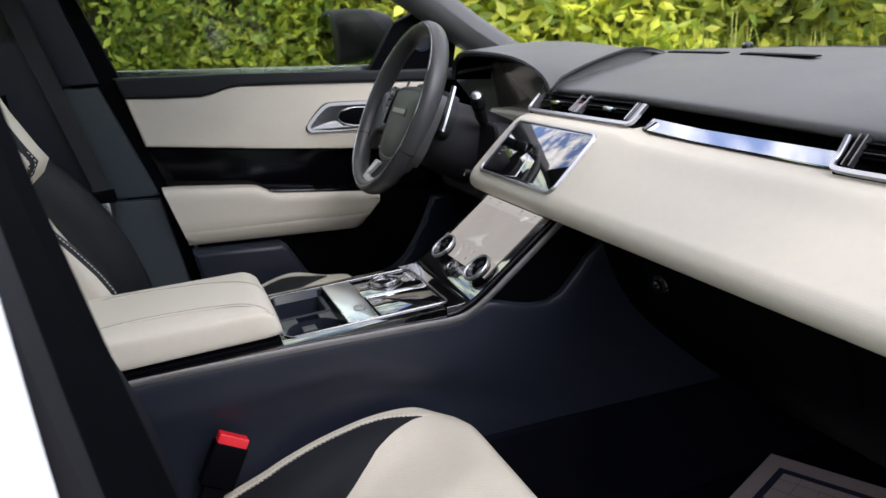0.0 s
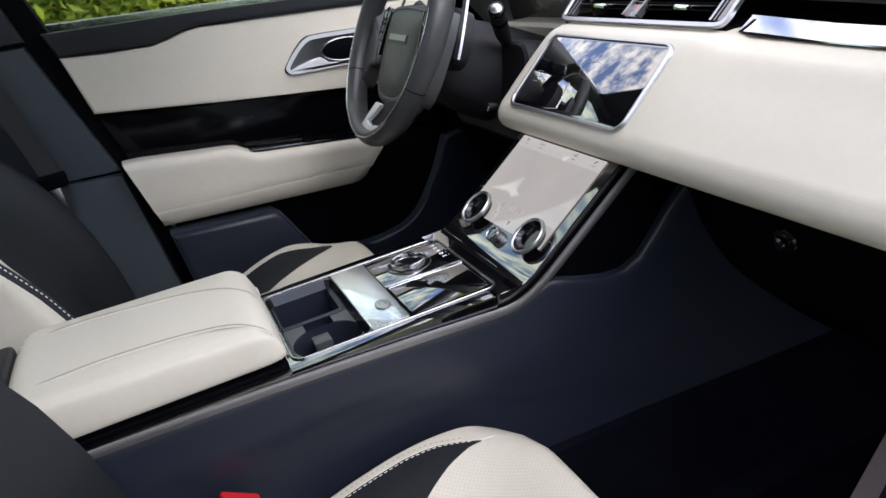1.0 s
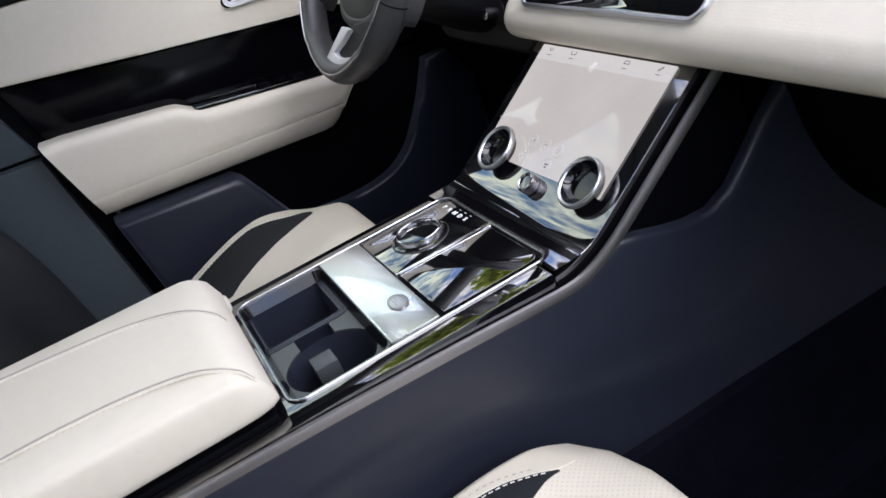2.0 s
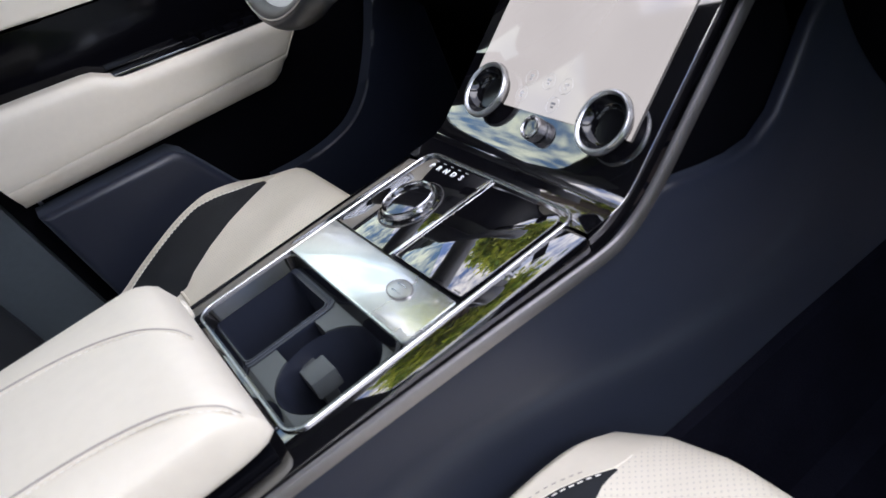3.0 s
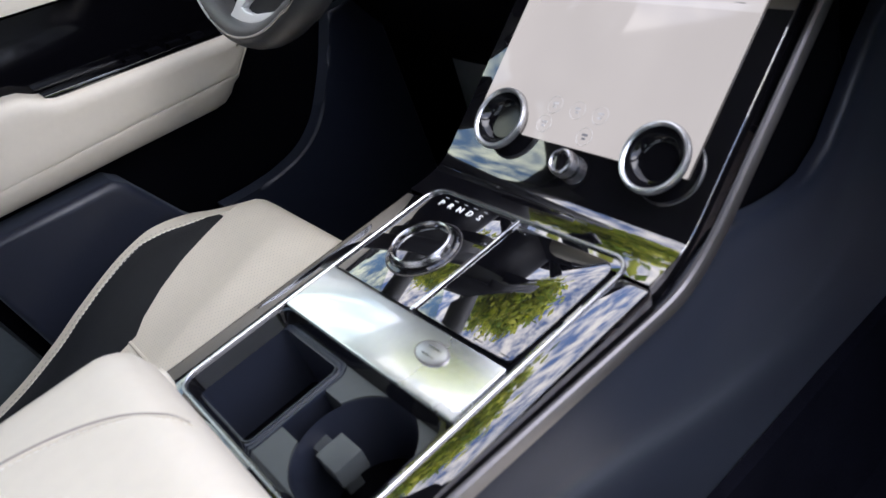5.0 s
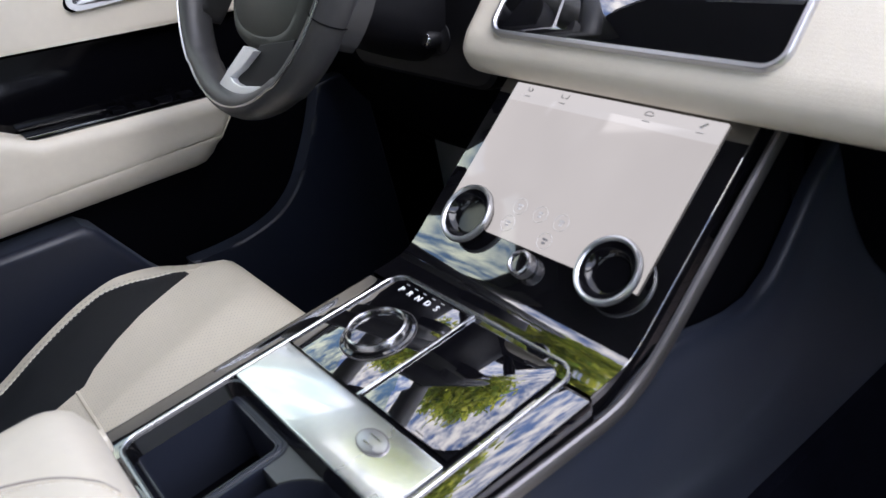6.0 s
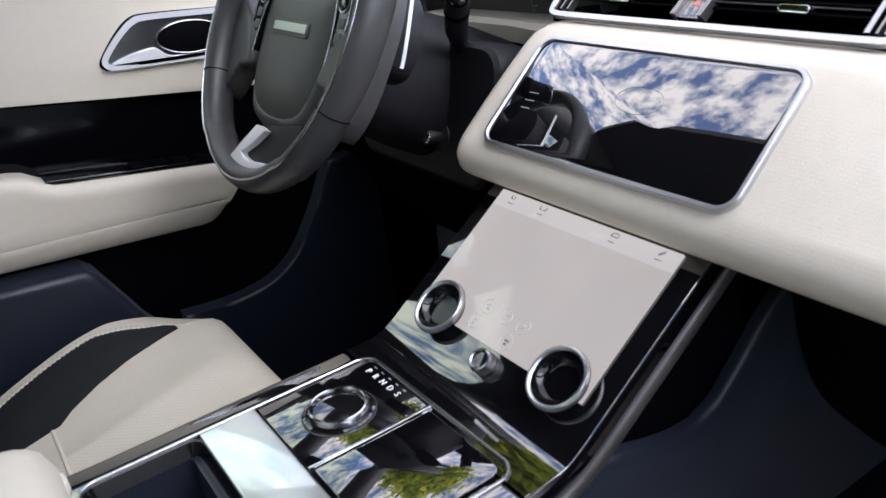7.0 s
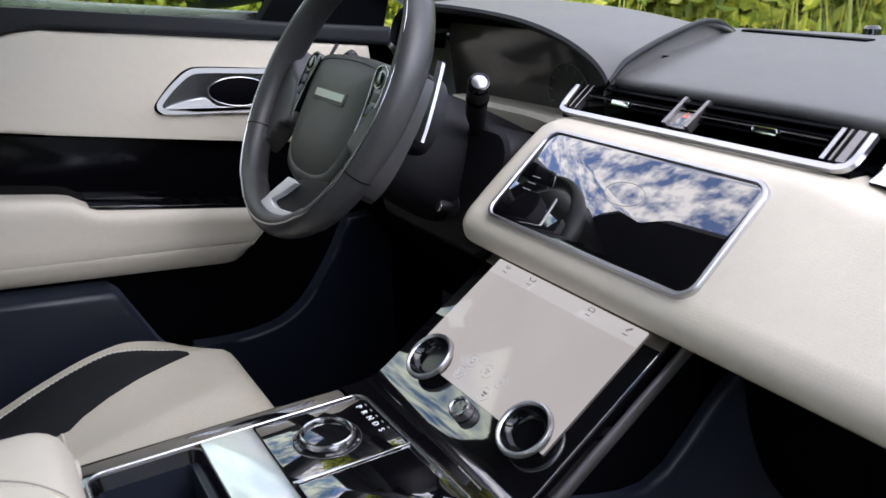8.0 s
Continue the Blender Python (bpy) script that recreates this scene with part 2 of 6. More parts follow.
CREAM = (0.672, 0.615, 0.505)
M = {
    "cream": material("cream_leather", CREAM, 0.48, vary=0.03, scale=25, bump=0.25, bump_scale=900, kind="leather"),
    "cream_perf": material("perforated_cream_leather", CREAM, 0.5, vary=0.03, scale=25, bump=0.2, bump_scale=900, kind="leather", perfor=0.0042),
    "cream_dash": material("cream_dash_leather", CREAM, 0.5, vary=0.03, scale=20, bump=0.4, bump_scale=900, kind="leather", lattice=0.0062),
    "black_leather": material("black_leather", (0.0095, 0.0110, 0.0135), 0.55, spec=0.35, vary=0.15, scale=30, bump=0.35, bump_scale=700, kind="leather"),
    "grey_leather": material("grey_black_leather", (0.106, 0.105, 0.103), 0.46, vary=0.1, scale=30, bump=0.35, bump_scale=800, kind="leather"),
    "wheel_leather": material("wheel_leather", (0.042, 0.042, 0.043), 0.36, vary=0.1, scale=40, bump=0.3, bump_scale=900, kind="leather"),
    "hub": material("hub_vinyl", (0.058, 0.060, 0.052), 0.48, vary=0.06, scale=40, bump=0.2, bump_scale=900, kind="leather"),
    "plastic": material("dark_plastic", (0.0066, 0.0092, 0.0190), 0.40, spec=0.5, vary=0.12, scale=30, bump=0.25, bump_scale=1200, sheen=0.15),
    "tray": material("tray_plastic", (0.052, 0.058, 0.060), 0.36, vary=0.08, scale=40, bump=0.15, bump_scale=1500),
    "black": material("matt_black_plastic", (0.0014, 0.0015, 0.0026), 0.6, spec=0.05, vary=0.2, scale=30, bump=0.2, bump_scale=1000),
    "door_gloss": material("door_gloss_black", (0.002, 0.002, 0.003), 0.10, spec=0.16, vary=0.1, scale=30),
    # dark for the cup's rubber and for shade inside the bin
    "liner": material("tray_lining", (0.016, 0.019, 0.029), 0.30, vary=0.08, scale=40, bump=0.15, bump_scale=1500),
    "spoke_silver": material("silver_painted_spoke", (0.84, 0.85, 0.86), 0.25, 0.25, vary=0.03, scale=60),
    "piano": material("piano_black", (0.003, 0.003, 0.004), 0.03, spec=0.8, vary=0.1, scale=30, coat=1.0, rough_vary=0.5, coat_ior=1.85),
    "bowl_black": material("bowl_gloss_black", (0.003, 0.003, 0.004), 0.10, spec=0.4, vary=0.1),
    # greyed base stands in for a reflection on the instrument display
    "cluster_glass": material("cluster_glass", (0.050, 0.047, 0.043), 0.12, spec=0.5, vary=0.05),
    "knob_black": material("knob_gloss_black", (0.006, 0.006, 0.007), 0.05, vary=0.1, coat=1.0),
    "chrome": material("satin_chrome", (0.40, 0.40, 0.41), 0.26, 1.0, vary=0.05, scale=60, bump=0.04, bump_scale=1500),
    "knob_metal": material("knob_satin_metal", (0.56, 0.57, 0.58), 0.30, 1.0, vary=0.05, scale=60, bump=0.06, bump_scale=1800),
    "satin_silver": material("satin_silver", (0.54, 0.54, 0.55), 0.32, 1.0, vary=0.03, scale=60),
    "groove": material("leather_seam_groove", (0.36, 0.32, 0.28), 0.7, vary=0.05),
    "bright": material("bright_chrome", (0.78, 0.78, 0.79), 0.10, 1.0, vary=0.03, scale=60),
    "dial_chrome": material("dial_chrome", (0.62, 0.62, 0.63), 0.18, 1.0, vary=0.03, scale=60),
    "strip": material("grey_metal_strip", (0.29, 0.275, 0.275), 0.42, 1.0, vary=0.06, scale=60, bump=0.05, bump_scale=1500),
    "mirror_strip": material("mirror_polished_trim", (0.56, 0.57, 0.59), 0.06, 1.0, vary=0.03, scale=50),
    "bar": material("polished_silver_bar", (0.86, 0.88, 0.87), 0.27, 1.0, vary=0.03, scale=50, coat=1.0, coat_ior=1.8),
    "carpet": material("dark_carpet", (0.0058, 0.0061, 0.0100), 0.95, vary=0.35, scale=90, bump=0.9, bump_scale=900, spec=0.0),
    "rubber": material("rubber_seal", (0.006, 0.006, 0.008), 0.55, spec=0.3, vary=0.2, scale=50, bump=0.2, bump_scale=600),
    "pillar": material("pillar_trim_plastic", (0.044, 0.055, 0.062), 0.50, spec=0.25, vary=0.1, scale=30, bump=0.25, bump_scale=900),
    "cover": material("pillar_cover_vinyl", (0.011, 0.010, 0.0135), 0.5, spec=0.3, vary=0.1, scale=30, bump=0.2, bump_scale=700),
    "webbing": material("belt_webbing", (0.010, 0.010, 0.012), 0.75, vary=0.15, scale=120, bump=0.6, bump_scale=1400),
    "red": material("red_plastic", (0.75, 0.02, 0.03), 0.35, vary=0.06, scale=60),
    "hazard_red": material("pale_red_print", (0.72, 0.22, 0.20), 0.5, vary=0.03),
    "thread": material("cream_thread", (0.78, 0.75, 0.68), 0.8, vary=0.1, scale=200),
    "white_mark": material("white_print", (0.85, 0.85, 0.85), 0.5, vary=0.02),
    "grey_mark": material("grey_print", (0.16, 0.16, 0.17), 0.5, vary=0.05),
    "icon": material("icon_print", (0.30, 0.30, 0.30), 0.5, vary=0.05),
    "pale_mark": material("pale_print", (0.5, 0.49, 0.48), 0.5, vary=0.05),
    "body_white": material("white_car_paint", (0.80, 0.81, 0.83), 0.25, vary=0.02, scale=10, coat=1.0),
    "headliner": material("headliner_cloth", (0.035, 0.035, 0.038), 0.9, vary=0.08, scale=60, bump=0.3, bump_scale=900),
    "paper": material("paper_mat", (0.46, 0.37, 0.34), 0.8, vary=0.06, scale=30, bump=0.15, bump_scale=200),
    "navy_ink": material("navy_ink", (0.02, 0.02, 0.05), 0.7, vary=0.1),
    "ground": material("grass_ground", (0.06, 0.10, 0.025), 0.9, vary=0.5, scale=8, bump=0.8, bump_scale=40),
    "bark": material("bark", (0.12, 0.085, 0.06), 0.9, vary=0.35, scale=20, bump=0.9, bump_scale=50),
    "roof_red": material("red_roof_sheet", (0.55, 0.14, 0.08), 0.6, vary=0.2, scale=4),
    "wall_pale": material("pale_plaster", (0.5, 0.46, 0.4), 0.8, vary=0.1, scale=4),
    "mirror": material("mirror_glass", (0.22, 0.24, 0.235), 0.02, 1.0, vary=0.01),
    "clear": glass("clear_glass"),
    "side_glass": glass("side_window_glass", (0.84, 0.89, 0.81)),
    "tinted": glass("tinted_glass", (0.75, 0.78, 0.76)),
    "display": lit_screen("lower_display", (0.80, 0.757, 0.732), 0.45, 0.08),
    "display_bar": lit_screen("lower_display_header", (0.84, 0.81, 0.80), 0.48, 0.03),
    "dark_glass": material("dark_screen_glass", (0.003, 0.003, 0.004), 0.02, spec=1.0, vary=0.05, coat=1.0, coat_ior=2.0),
}


def leaf_material(name, base, passing=0.55):
    m = bpy.data.materials.new(name)
    m.use_nodes = True
    n, l = m.node_tree.nodes, m.node_tree.links
    b = n["Principled BSDF"]
    b.inputs["Roughness"].default_value = 0.5
    geo = n.new("ShaderNodeNewGeometry")
    ramp = n.new("ShaderNodeValToRGB")
    ramp.color_ramp.elements[0].color = (base[0] * 0.45, base[1] * 0.55, base[2] * 0.5, 1)
    ramp.color_ramp.elements[1].color = (base[0] * 1.9, base[1] * 1.5, base[2] * 1.3, 1)
    l.new(geo.outputs["Random Per Island"], ramp.inputs["Fac"])
    info = n.new("ShaderNodeObjectInfo")
    tone = n.new("ShaderNodeMapRange")
    tone.inputs["To Min"].default_value, tone.inputs["To Max"].default_value = 0.8, 1.3
    l.new(info.outputs["Random"], tone.inputs["Value"])
    co = n.new("ShaderNodeTexCoord")
    patch = n.new("ShaderNodeTexNoise")
    patch.inputs["Scale"].default_value = 2.2
    l.new(co.outputs["Object"], patch.inputs["Vector"])
    spot = n.new("ShaderNodeMapRange")
    spot.inputs["From Min"].default_value, spot.inputs["From Max"].default_value = 0.35, 0.65
    spot.inputs["To Min"].default_value, spot.inputs["To Max"].default_value = 0.6, 1.45
    l.new(patch.outputs["Fac"], spot.inputs["Value"])
    gain = n.new("ShaderNodeMath")
    gain.operation = "MULTIPLY"
    l.new(tone.outputs["Result"], gain.inputs[0])
    l.new(spot.outputs["Result"], gain.inputs[1])
    shade = n.new("ShaderNodeMixRGB")
    shade.blend_type = "MULTIPLY"
    shade.inputs[0].default_value = 1.0
    l.new(ramp.outputs["Color"], shade.inputs[1])
    l.new(gain.outputs[0], shade.inputs[2])
    l.new(shade.outputs["Color"], b.inputs["Base Color"])
    tl = n.new("ShaderNodeBsdfTranslucent")
    l.new(shade.outputs["Color"], tl.inputs["Color"])
    mix = n.new("ShaderNodeMixShader")
    mix.inputs[0].default_value = passing
    l.new(b.outputs[0], mix.inputs[1])
    l.new(tl.outputs[0], mix.inputs[2])
    l.new(mix.outputs[0], n["Material Output"].inputs["Surface"])
    return m


M["leaf"] = leaf_material("green_leaf", (0.19, 0.27, 0.045))
M["leaf_yellow"] = leaf_material("yellow_green_leaf", (0.50, 0.61, 0.135))
M["leaf_tall"] = leaf_material("thin_yellow_green_leaf", (0.52, 0.63, 0.13), 0.75)
M["grass"] = leaf_material("tall_grass_blade", (0.50, 0.60, 0.19))


# ---- mesh helpers ----
def link(name, bm, mat, sharp=35):
    bmesh.ops.recalc_face_normals(bm, faces=bm.faces)
    me = bpy.data.meshes.new(name)
    for f in bm.faces:
        f.smooth = True
    bm.to_mesh(me)
    bm.free()
    me.set_sharp_from_angle(angle=radians(sharp))
    me.materials.append(mat)
    return new(name, me)


def part(name, bm, mat, parent, label="", sharp=35):
    ob = link(name, bm, mat, sharp)
    ob.parent = parent
    if label:
        tagged(ob, label)
    return ob


def thing(name, label, category, group="", kind=""):
    return tagged(new(name), label, category, group, kind)


def curve_pts(pts, n=8, closed=False):
    """A smooth line through the points."""
    P = [Vector(p) for p in pts]
    out = []
    k = len(P)
    for i in range(k if closed else k - 1):
        p0 = P[i - 1] if (closed or i > 0) else P[i] * 2 - P[i + 1]
        p1, p2 = P[i], P[(i + 1) % k]
        p3 = P[(i + 2) % k] if (closed or i + 2 < k) else p2 * 2 - p1
        for j in range(n):
            t = j / n
            out.append(0.5 * ((2 * p1) + (p2 - p0) * t + (2 * p0 - 5 * p1 + 4 * p2 - p3) * t * t + (3 * p1 - p0 - 3 * p2 + p3) * t ** 3))
    if not closed:
        out.append(P[-1])
    return out


def table(rows, x):
    """A value between the rows of a table."""
    if x <= rows[0][0]:
        return rows[0][1]
    for (x0, y0), (x1, y1) in zip(rows, rows[1:]):
        if x <= x1:
            return y0 + (y1 - y0) * (x - x0) / (x1 - x0)
    return rows[-1][1]


def loft(rings, closed=False, caps=False, wrap=False):
    """A skin over rings of equally many points. closed: each ring closes; wrap: the last ring joins the first."""
    bm = bmesh.new()
    rows = [[bm.verts.new(p) for p in r] for r in rings]
    n = len(rows[0])
    for i in range(len(rows) if wrap else len(rows) - 1):
        a, b = rows[i], rows[(i + 1) % len(rows)]
        for j in range(n if closed else n - 1):
            k = (j + 1) % n
            bm.faces.new((a[j], a[k], b[k], b[j]))
    if caps:
        bm.faces.new(rows[0])
        bm.faces.new(list(reversed(rows[-1])))
    return bm


def sweep(path, section, normal, closed=False, caps=True):
    """Carries a section (a: across the path, b: along the normal of the path's plane) along a flat path."""
    P = [Vector(p) for p in path]
    N = Vector(normal).normalized()
    rings = []
    for i, p in enumerate(P):
        if closed:
            t0, t1 = (p - P[i - 1]).normalized(), (P[(i + 1) % len(P)] - p).normalized()
        else:
            t0 = (p - P[i - 1]).normalized() if i else (P[1] - p).normalized()
            t1 = (P[i + 1] - p).normalized() if i + 1 < len(P) else t0
        t = (t0 + t1).normalized()
        B = t.cross(N).normalized()
        k = 1 / max(t.dot(t0), 0.5)
        rings.append([p + B * (a * k) + N * b for a, b in section])
    return loft(rings, closed=True, caps=caps and not closed, wrap=closed)


def tube(path, section, up, caps=True):
    """Carries a section (a: across, b: towards up) along any line."""
    P = [Vector(p) for p in path]
    rings = []
    for i, p in enumerate(P):
        t = (P[min(i + 1, len(P) - 1)] - P[max(i - 1, 0)]).normalized()
        side = t.cross(Vector(up)).normalized()
        n = side.cross(t)
        rings.append([p + side * a + n * b for a, b in section])
    return loft(rings, closed=True, caps=caps)


def circle(r, n=12, squash=1.0):
    return [(r * math.cos(2 * math.pi * i / n), r * squash * math.sin(2 * math.pi * i / n)) for i in range(n)]


def rrect(cx, cy, w, h, r, n=6):
    """A rounded rectangle's outline, in 2D, turning left."""
    out = []
    for sx_, sy_, a0 in ((1, 1, 0), (-1, 1, 90), (-1, -1, 180), (1, -1, 270)):
        for i in range(n + 1):
            a = radians(a0 + 90 * i / n)
            out.append((cx + sx_ * (w / 2 - r) + r * math.cos(a), cy + sy_ * (h / 2 - r) + r * math.sin(a)))
    return out


def plate(outline, m, depth, bevel=0.0, seg=2):
    """A slab: the outline lies in m's plane z = 0, the slab goes down by depth; its upper rim is rounded."""
    bm = bmesh.new()
    top = [bm.verts.new((x, y, 0)) for x, y in outline]
    f = bm.faces.new(top)
    if f.normal.z < 0:
        f.normal_flip()
    ex = bmesh.ops.extrude_face_region(bm, geom=[f])
    low = [v for v in ex["geom"] if isinstance(v, bmesh.types.BMVert)]
    for v in low:
        v.co.z -= depth
    if bevel > 0:
        bm.edges.ensure_lookup_table()
        rim = [e for e in bm.edges if all(abs(v.co.z) < 1e-9 for v in e.verts)]
        bmesh.ops.bevel(bm, geom=rim, offset=bevel, segments=seg, profile=0.6, affect="EDGES")
    bm.transform(m)
    return bm


def box(x0, x1, y0, y1, z0, z1, bevel=0.0, seg=2, m=None):
    bm = bmesh.new()
    bmesh.ops.create_cube(bm, size=1)
    bm.transform(Matrix.LocRotScale(((x0 + x1) / 2, (y0 + y1) / 2, (z0 + z1) / 2), None, (x1 - x0, y1 - y0, z1 - z0)))
    if bevel > 0:
        bmesh.ops.bevel(bm, geom=list(bm.edges), offset=bevel, segments=seg, profile=0.6, affect="EDGES")
    if m:
        bm.transform(m)
    return bm


def lathe(profile, m, n=40):
    """Turns a profile of (radius, height) about m's z axis."""
    rings = []
    for i in range(n):
        a = 2 * math.pi * i / n
        rings.append([m @ Vector((r * math.cos(a), r * math.sin(a), h)) for r, h in profile])
    bm = loft(rings, wrap=True)
    bmesh.ops.remove_doubles(bm, verts=bm.verts, dist=1e-6)
    return bm


def join(*bms):
    """Several shells of one and the same part."""
    a = bms[0]
    for b in bms[1:]:
        me = bpy.data.meshes.new("tmp")
        b.to_mesh(me)
        b.free()
        a.from_mesh(me)
        bpy.data.meshes.remove(me)
    return a


def carve(bm, cutters):
    """Cuts closed shapes out of a closed shape."""
    me = bpy.data.meshes.new("tmp")
    bm.to_mesh(me)
    bm.free()
    ob = new("tmp", me)
    extra = []
    for c in cutters:
        bmesh.ops.recalc_face_normals(c, faces=c.faces)
        cm = bpy.data.meshes.new("tmp_cut")
        c.to_mesh(cm)
        c.free()
        co = new("tmp_cut", cm)
        extra.append(co)
        md = ob.modifiers.new("cut", "BOOLEAN")
        md.operation, md.solver, md.object = "DIFFERENCE", "EXACT", co
    dg = bpy.context.evaluated_depsgraph_get()
    dg.update()
    res = bpy.data.meshes.new_from_object(ob.evaluated_get(dg))
    for o in (ob, *extra):
        d = o.data
        bpy.data.objects.remove(o)
        bpy.data.meshes.remove(d)
    out = bmesh.new()
    out.from_mesh(res)
    bpy.data.meshes.remove(res)
    return out


def lettering(text, size, m, depth=0.0003):
    """Letters of the built-in font as a mesh, centred, in m's plane."""
    cu = bpy.data.curves.new("text", "FONT")
    cu.body, cu.size, cu.align_x, cu.align_y, cu.extrude = text, size, "CENTER", "CENTER", depth
    ob = new("text", cu)
    dg = bpy.context.evaluated_depsgraph_get()
    dg.update()
    me = bpy.data.meshes.new_from_object(ob.evaluated_get(dg))
    bpy.data.objects.remove(ob)
    bpy.data.curves.remove(cu)
    bm = bmesh.new()
    bm.from_mesh(me)
    bpy.data.meshes.remove(me)
    bm.transform(m)
    return bm


def plane_at(origin, ax, ay):
    """A frame with its x axis along ax and its y axis about along ay."""
    X = Vector(ax).normalized()
    Z = X.cross(Vector(ay)).normalized()
    Y = Z.cross(X)
    o = Vector(origin)
    return Matrix(((X.x, Y.x, Z.x, o.x), (X.y, Y.y, Z.y, o.y), (X.z, Y.z, Z.z, o.z), (0, 0, 0, 1)))


def stitches(pts, normal, parent, mat, length=0.004, gap=0.003, r=0.0006, name="stitching"):
    """A row of thread stitches along a line, as one part."""
    P = [Vector(p) for p in pts]
    run, out, nrm = 0.0, [], Vector(normal)
    marks = [0.0]
    for a, b in zip(P, P[1:]):
        marks.append(marks[-1] + (b - a).length)

    def at(s):
        for i in range(len(P) - 1):
            if s <= marks[i + 1]:
                return P[i].lerp(P[i + 1], (s - marks[i]) / max(marks[i + 1] - marks[i], 1e-9))
        return P[-1]
    verts, faces = [], []
    while run + length < marks[-1]:
        a, b = at(run), at(run + length)
        d = (b - a).normalized()
        side = d.cross(nrm).normalized() * r
        up = nrm.normalized() * r
        k = len(verts)
        verts += [a - side, a + side, b + side, b - side, a.lerp(b, 0.2) + up, a.lerp(b, 0.8) + up]
        faces += [(k, k + 1, k + 4), (k + 1, k + 2, k + 5, k + 4), (k + 2, k + 3, k + 5), (k + 3, k, k + 4, k + 5)]
        run += length + gap
    me = bpy.data.meshes.new(name)
    me.from_pydata(verts, [], faces)
    me.materials.append(mat)
    ob = new(name, me)
    ob.parent = parent
    return ob


# ---- ground, body shell, roof, glazing ----
def ground():
    bm = bmesh.new()
    bmesh.ops.create_grid(bm, x_segments=60, y_segments=60, size=300)
    for v in bm.verts:
        r = math.hypot(v.co.x, v.co.y)
        v.co.z = 0.25 * noise.noise(v.co * 0.05) * min(max((r - 8) / 20, 0), 1)
    tagged(link("ground", bm, M["ground"]), "uneven green grass ground round the car", "ground", kind="structure")


ground()


def slab(name, pts, axis, a0, a1, mat, label, bevel=0.004, category="car body"):
    """A wall of the shell: an outline in x and z (axis y) or x and y (axis z), from a0 to a1 thick."""
    if axis == "y":
        m = plane_at((0, min(a0, a1), 0), (1, 0, 0), (0, 0, 1))
    else:
        m = plane_at((0, 0, max(a0, a1)), (1, 0, 0), (0, 1, 0))
    return tagged(link(name, plate(pts, m, abs(a1 - a0), bevel), mat), label, category, kind="structure")


slab("floor", [(-1.4, -0.76), (1.25, -0.76), (1.25, 0.76), (-1.4, 0.76)], "z", 0.38, 0.45, M["carpet"], "black carpeted floor of the car cabin", category="floor")
slab("wall_left", [(-1.4, 0.30), (1.25, 0.30), (1.25, 1.10), (0.6, 1.16), (-0.05, 1.21), (-1.4, 1.26)], "y", 0.735, 0.86, M["body_white"], "white painted outer flank of the car")
slab("wall_right", [(-1.4, 0.30), (-0.10, 0.30), (-0.10, 0.60), (-0.06, 0.95), (-0.09, 1.21), (-1.4, 1.26)], "y", -0.86, -0.765, M["body_white"], "white painted rear flank of the car")
slab("sill", [(-0.10, 0.30), (1.25, 0.30), (1.25, 0.42), (-0.10, 0.42)], "y", -0.86, -0.775, M["body_white"], "white painted door sill of the car")
slab("sill_trim", [(-0.10, 0.38), (1.05, 0.38), (1.05, 0.428), (-0.10, 0.428)], "y", -0.774, -0.70, M["black"], "black plastic door sill trim", category="sill trim")
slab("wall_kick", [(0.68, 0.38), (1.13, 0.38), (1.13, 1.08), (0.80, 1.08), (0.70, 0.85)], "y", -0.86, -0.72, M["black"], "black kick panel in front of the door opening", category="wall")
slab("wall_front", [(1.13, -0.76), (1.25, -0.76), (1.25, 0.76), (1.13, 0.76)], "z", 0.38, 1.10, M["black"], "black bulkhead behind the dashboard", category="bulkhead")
slab("wall_rear", [(-1.45, -0.86), (-1.40, -0.86), (-1.40, 0.86), (-1.45, 0.86)], "z", 0.30, 1.30, M["headliner"], "dark rear wall of the cabin", category="wall")
slab("fender_right", [(1.05, 0.30), (2.1, 0.30), (2.1, 0.98), (1.25, 1.06), (1.05, 1.06)], "y", -0.86, -0.78, M["body_white"], "white painted front wing of the car")
slab("fender_left", [(1.25, 0.30), (2.1, 0.30), (2.1, 0.98), (1.25, 1.06)], "y", 0.78, 0.86, M["body_white"], "white painted front wing of the car")


# added slab that gives the pale band between window and belt rail
slab("waist_band", [(-0.05, 1.196), (0.62, 1.140), (0.62, 1.172), (0.19, 1.213), (-0.05, 1.236)], "y", 0.765, 0.80, M["chrome"], "pale grey band along the foot of the side window", category="trim")


def bonnet():
    rings = []
    for i in range(17):
        y = -0.80 + 0.1 * i
        k = (y / 0.8) ** 2
        rings.append([(1.22, y, 1.09 - 0.03 * k), (1.5, y, 1.085 - 0.03 * k), (1.85, y, 1.05 - 0.04 * k), (2.1, y, 0.98 - 0.05 * k), (2.15, y, 0.9 - 0.05 * k), (2.12, y, 0.86 - 0.05 * k), (1.22, y, 1.05 - 0.03 * k)])
    tagged(link("bonnet", loft(rings, closed=True, caps=True), M["body_white"]), "white painted bonnet of the car", "bonnet", kind="structure")


bonnet()


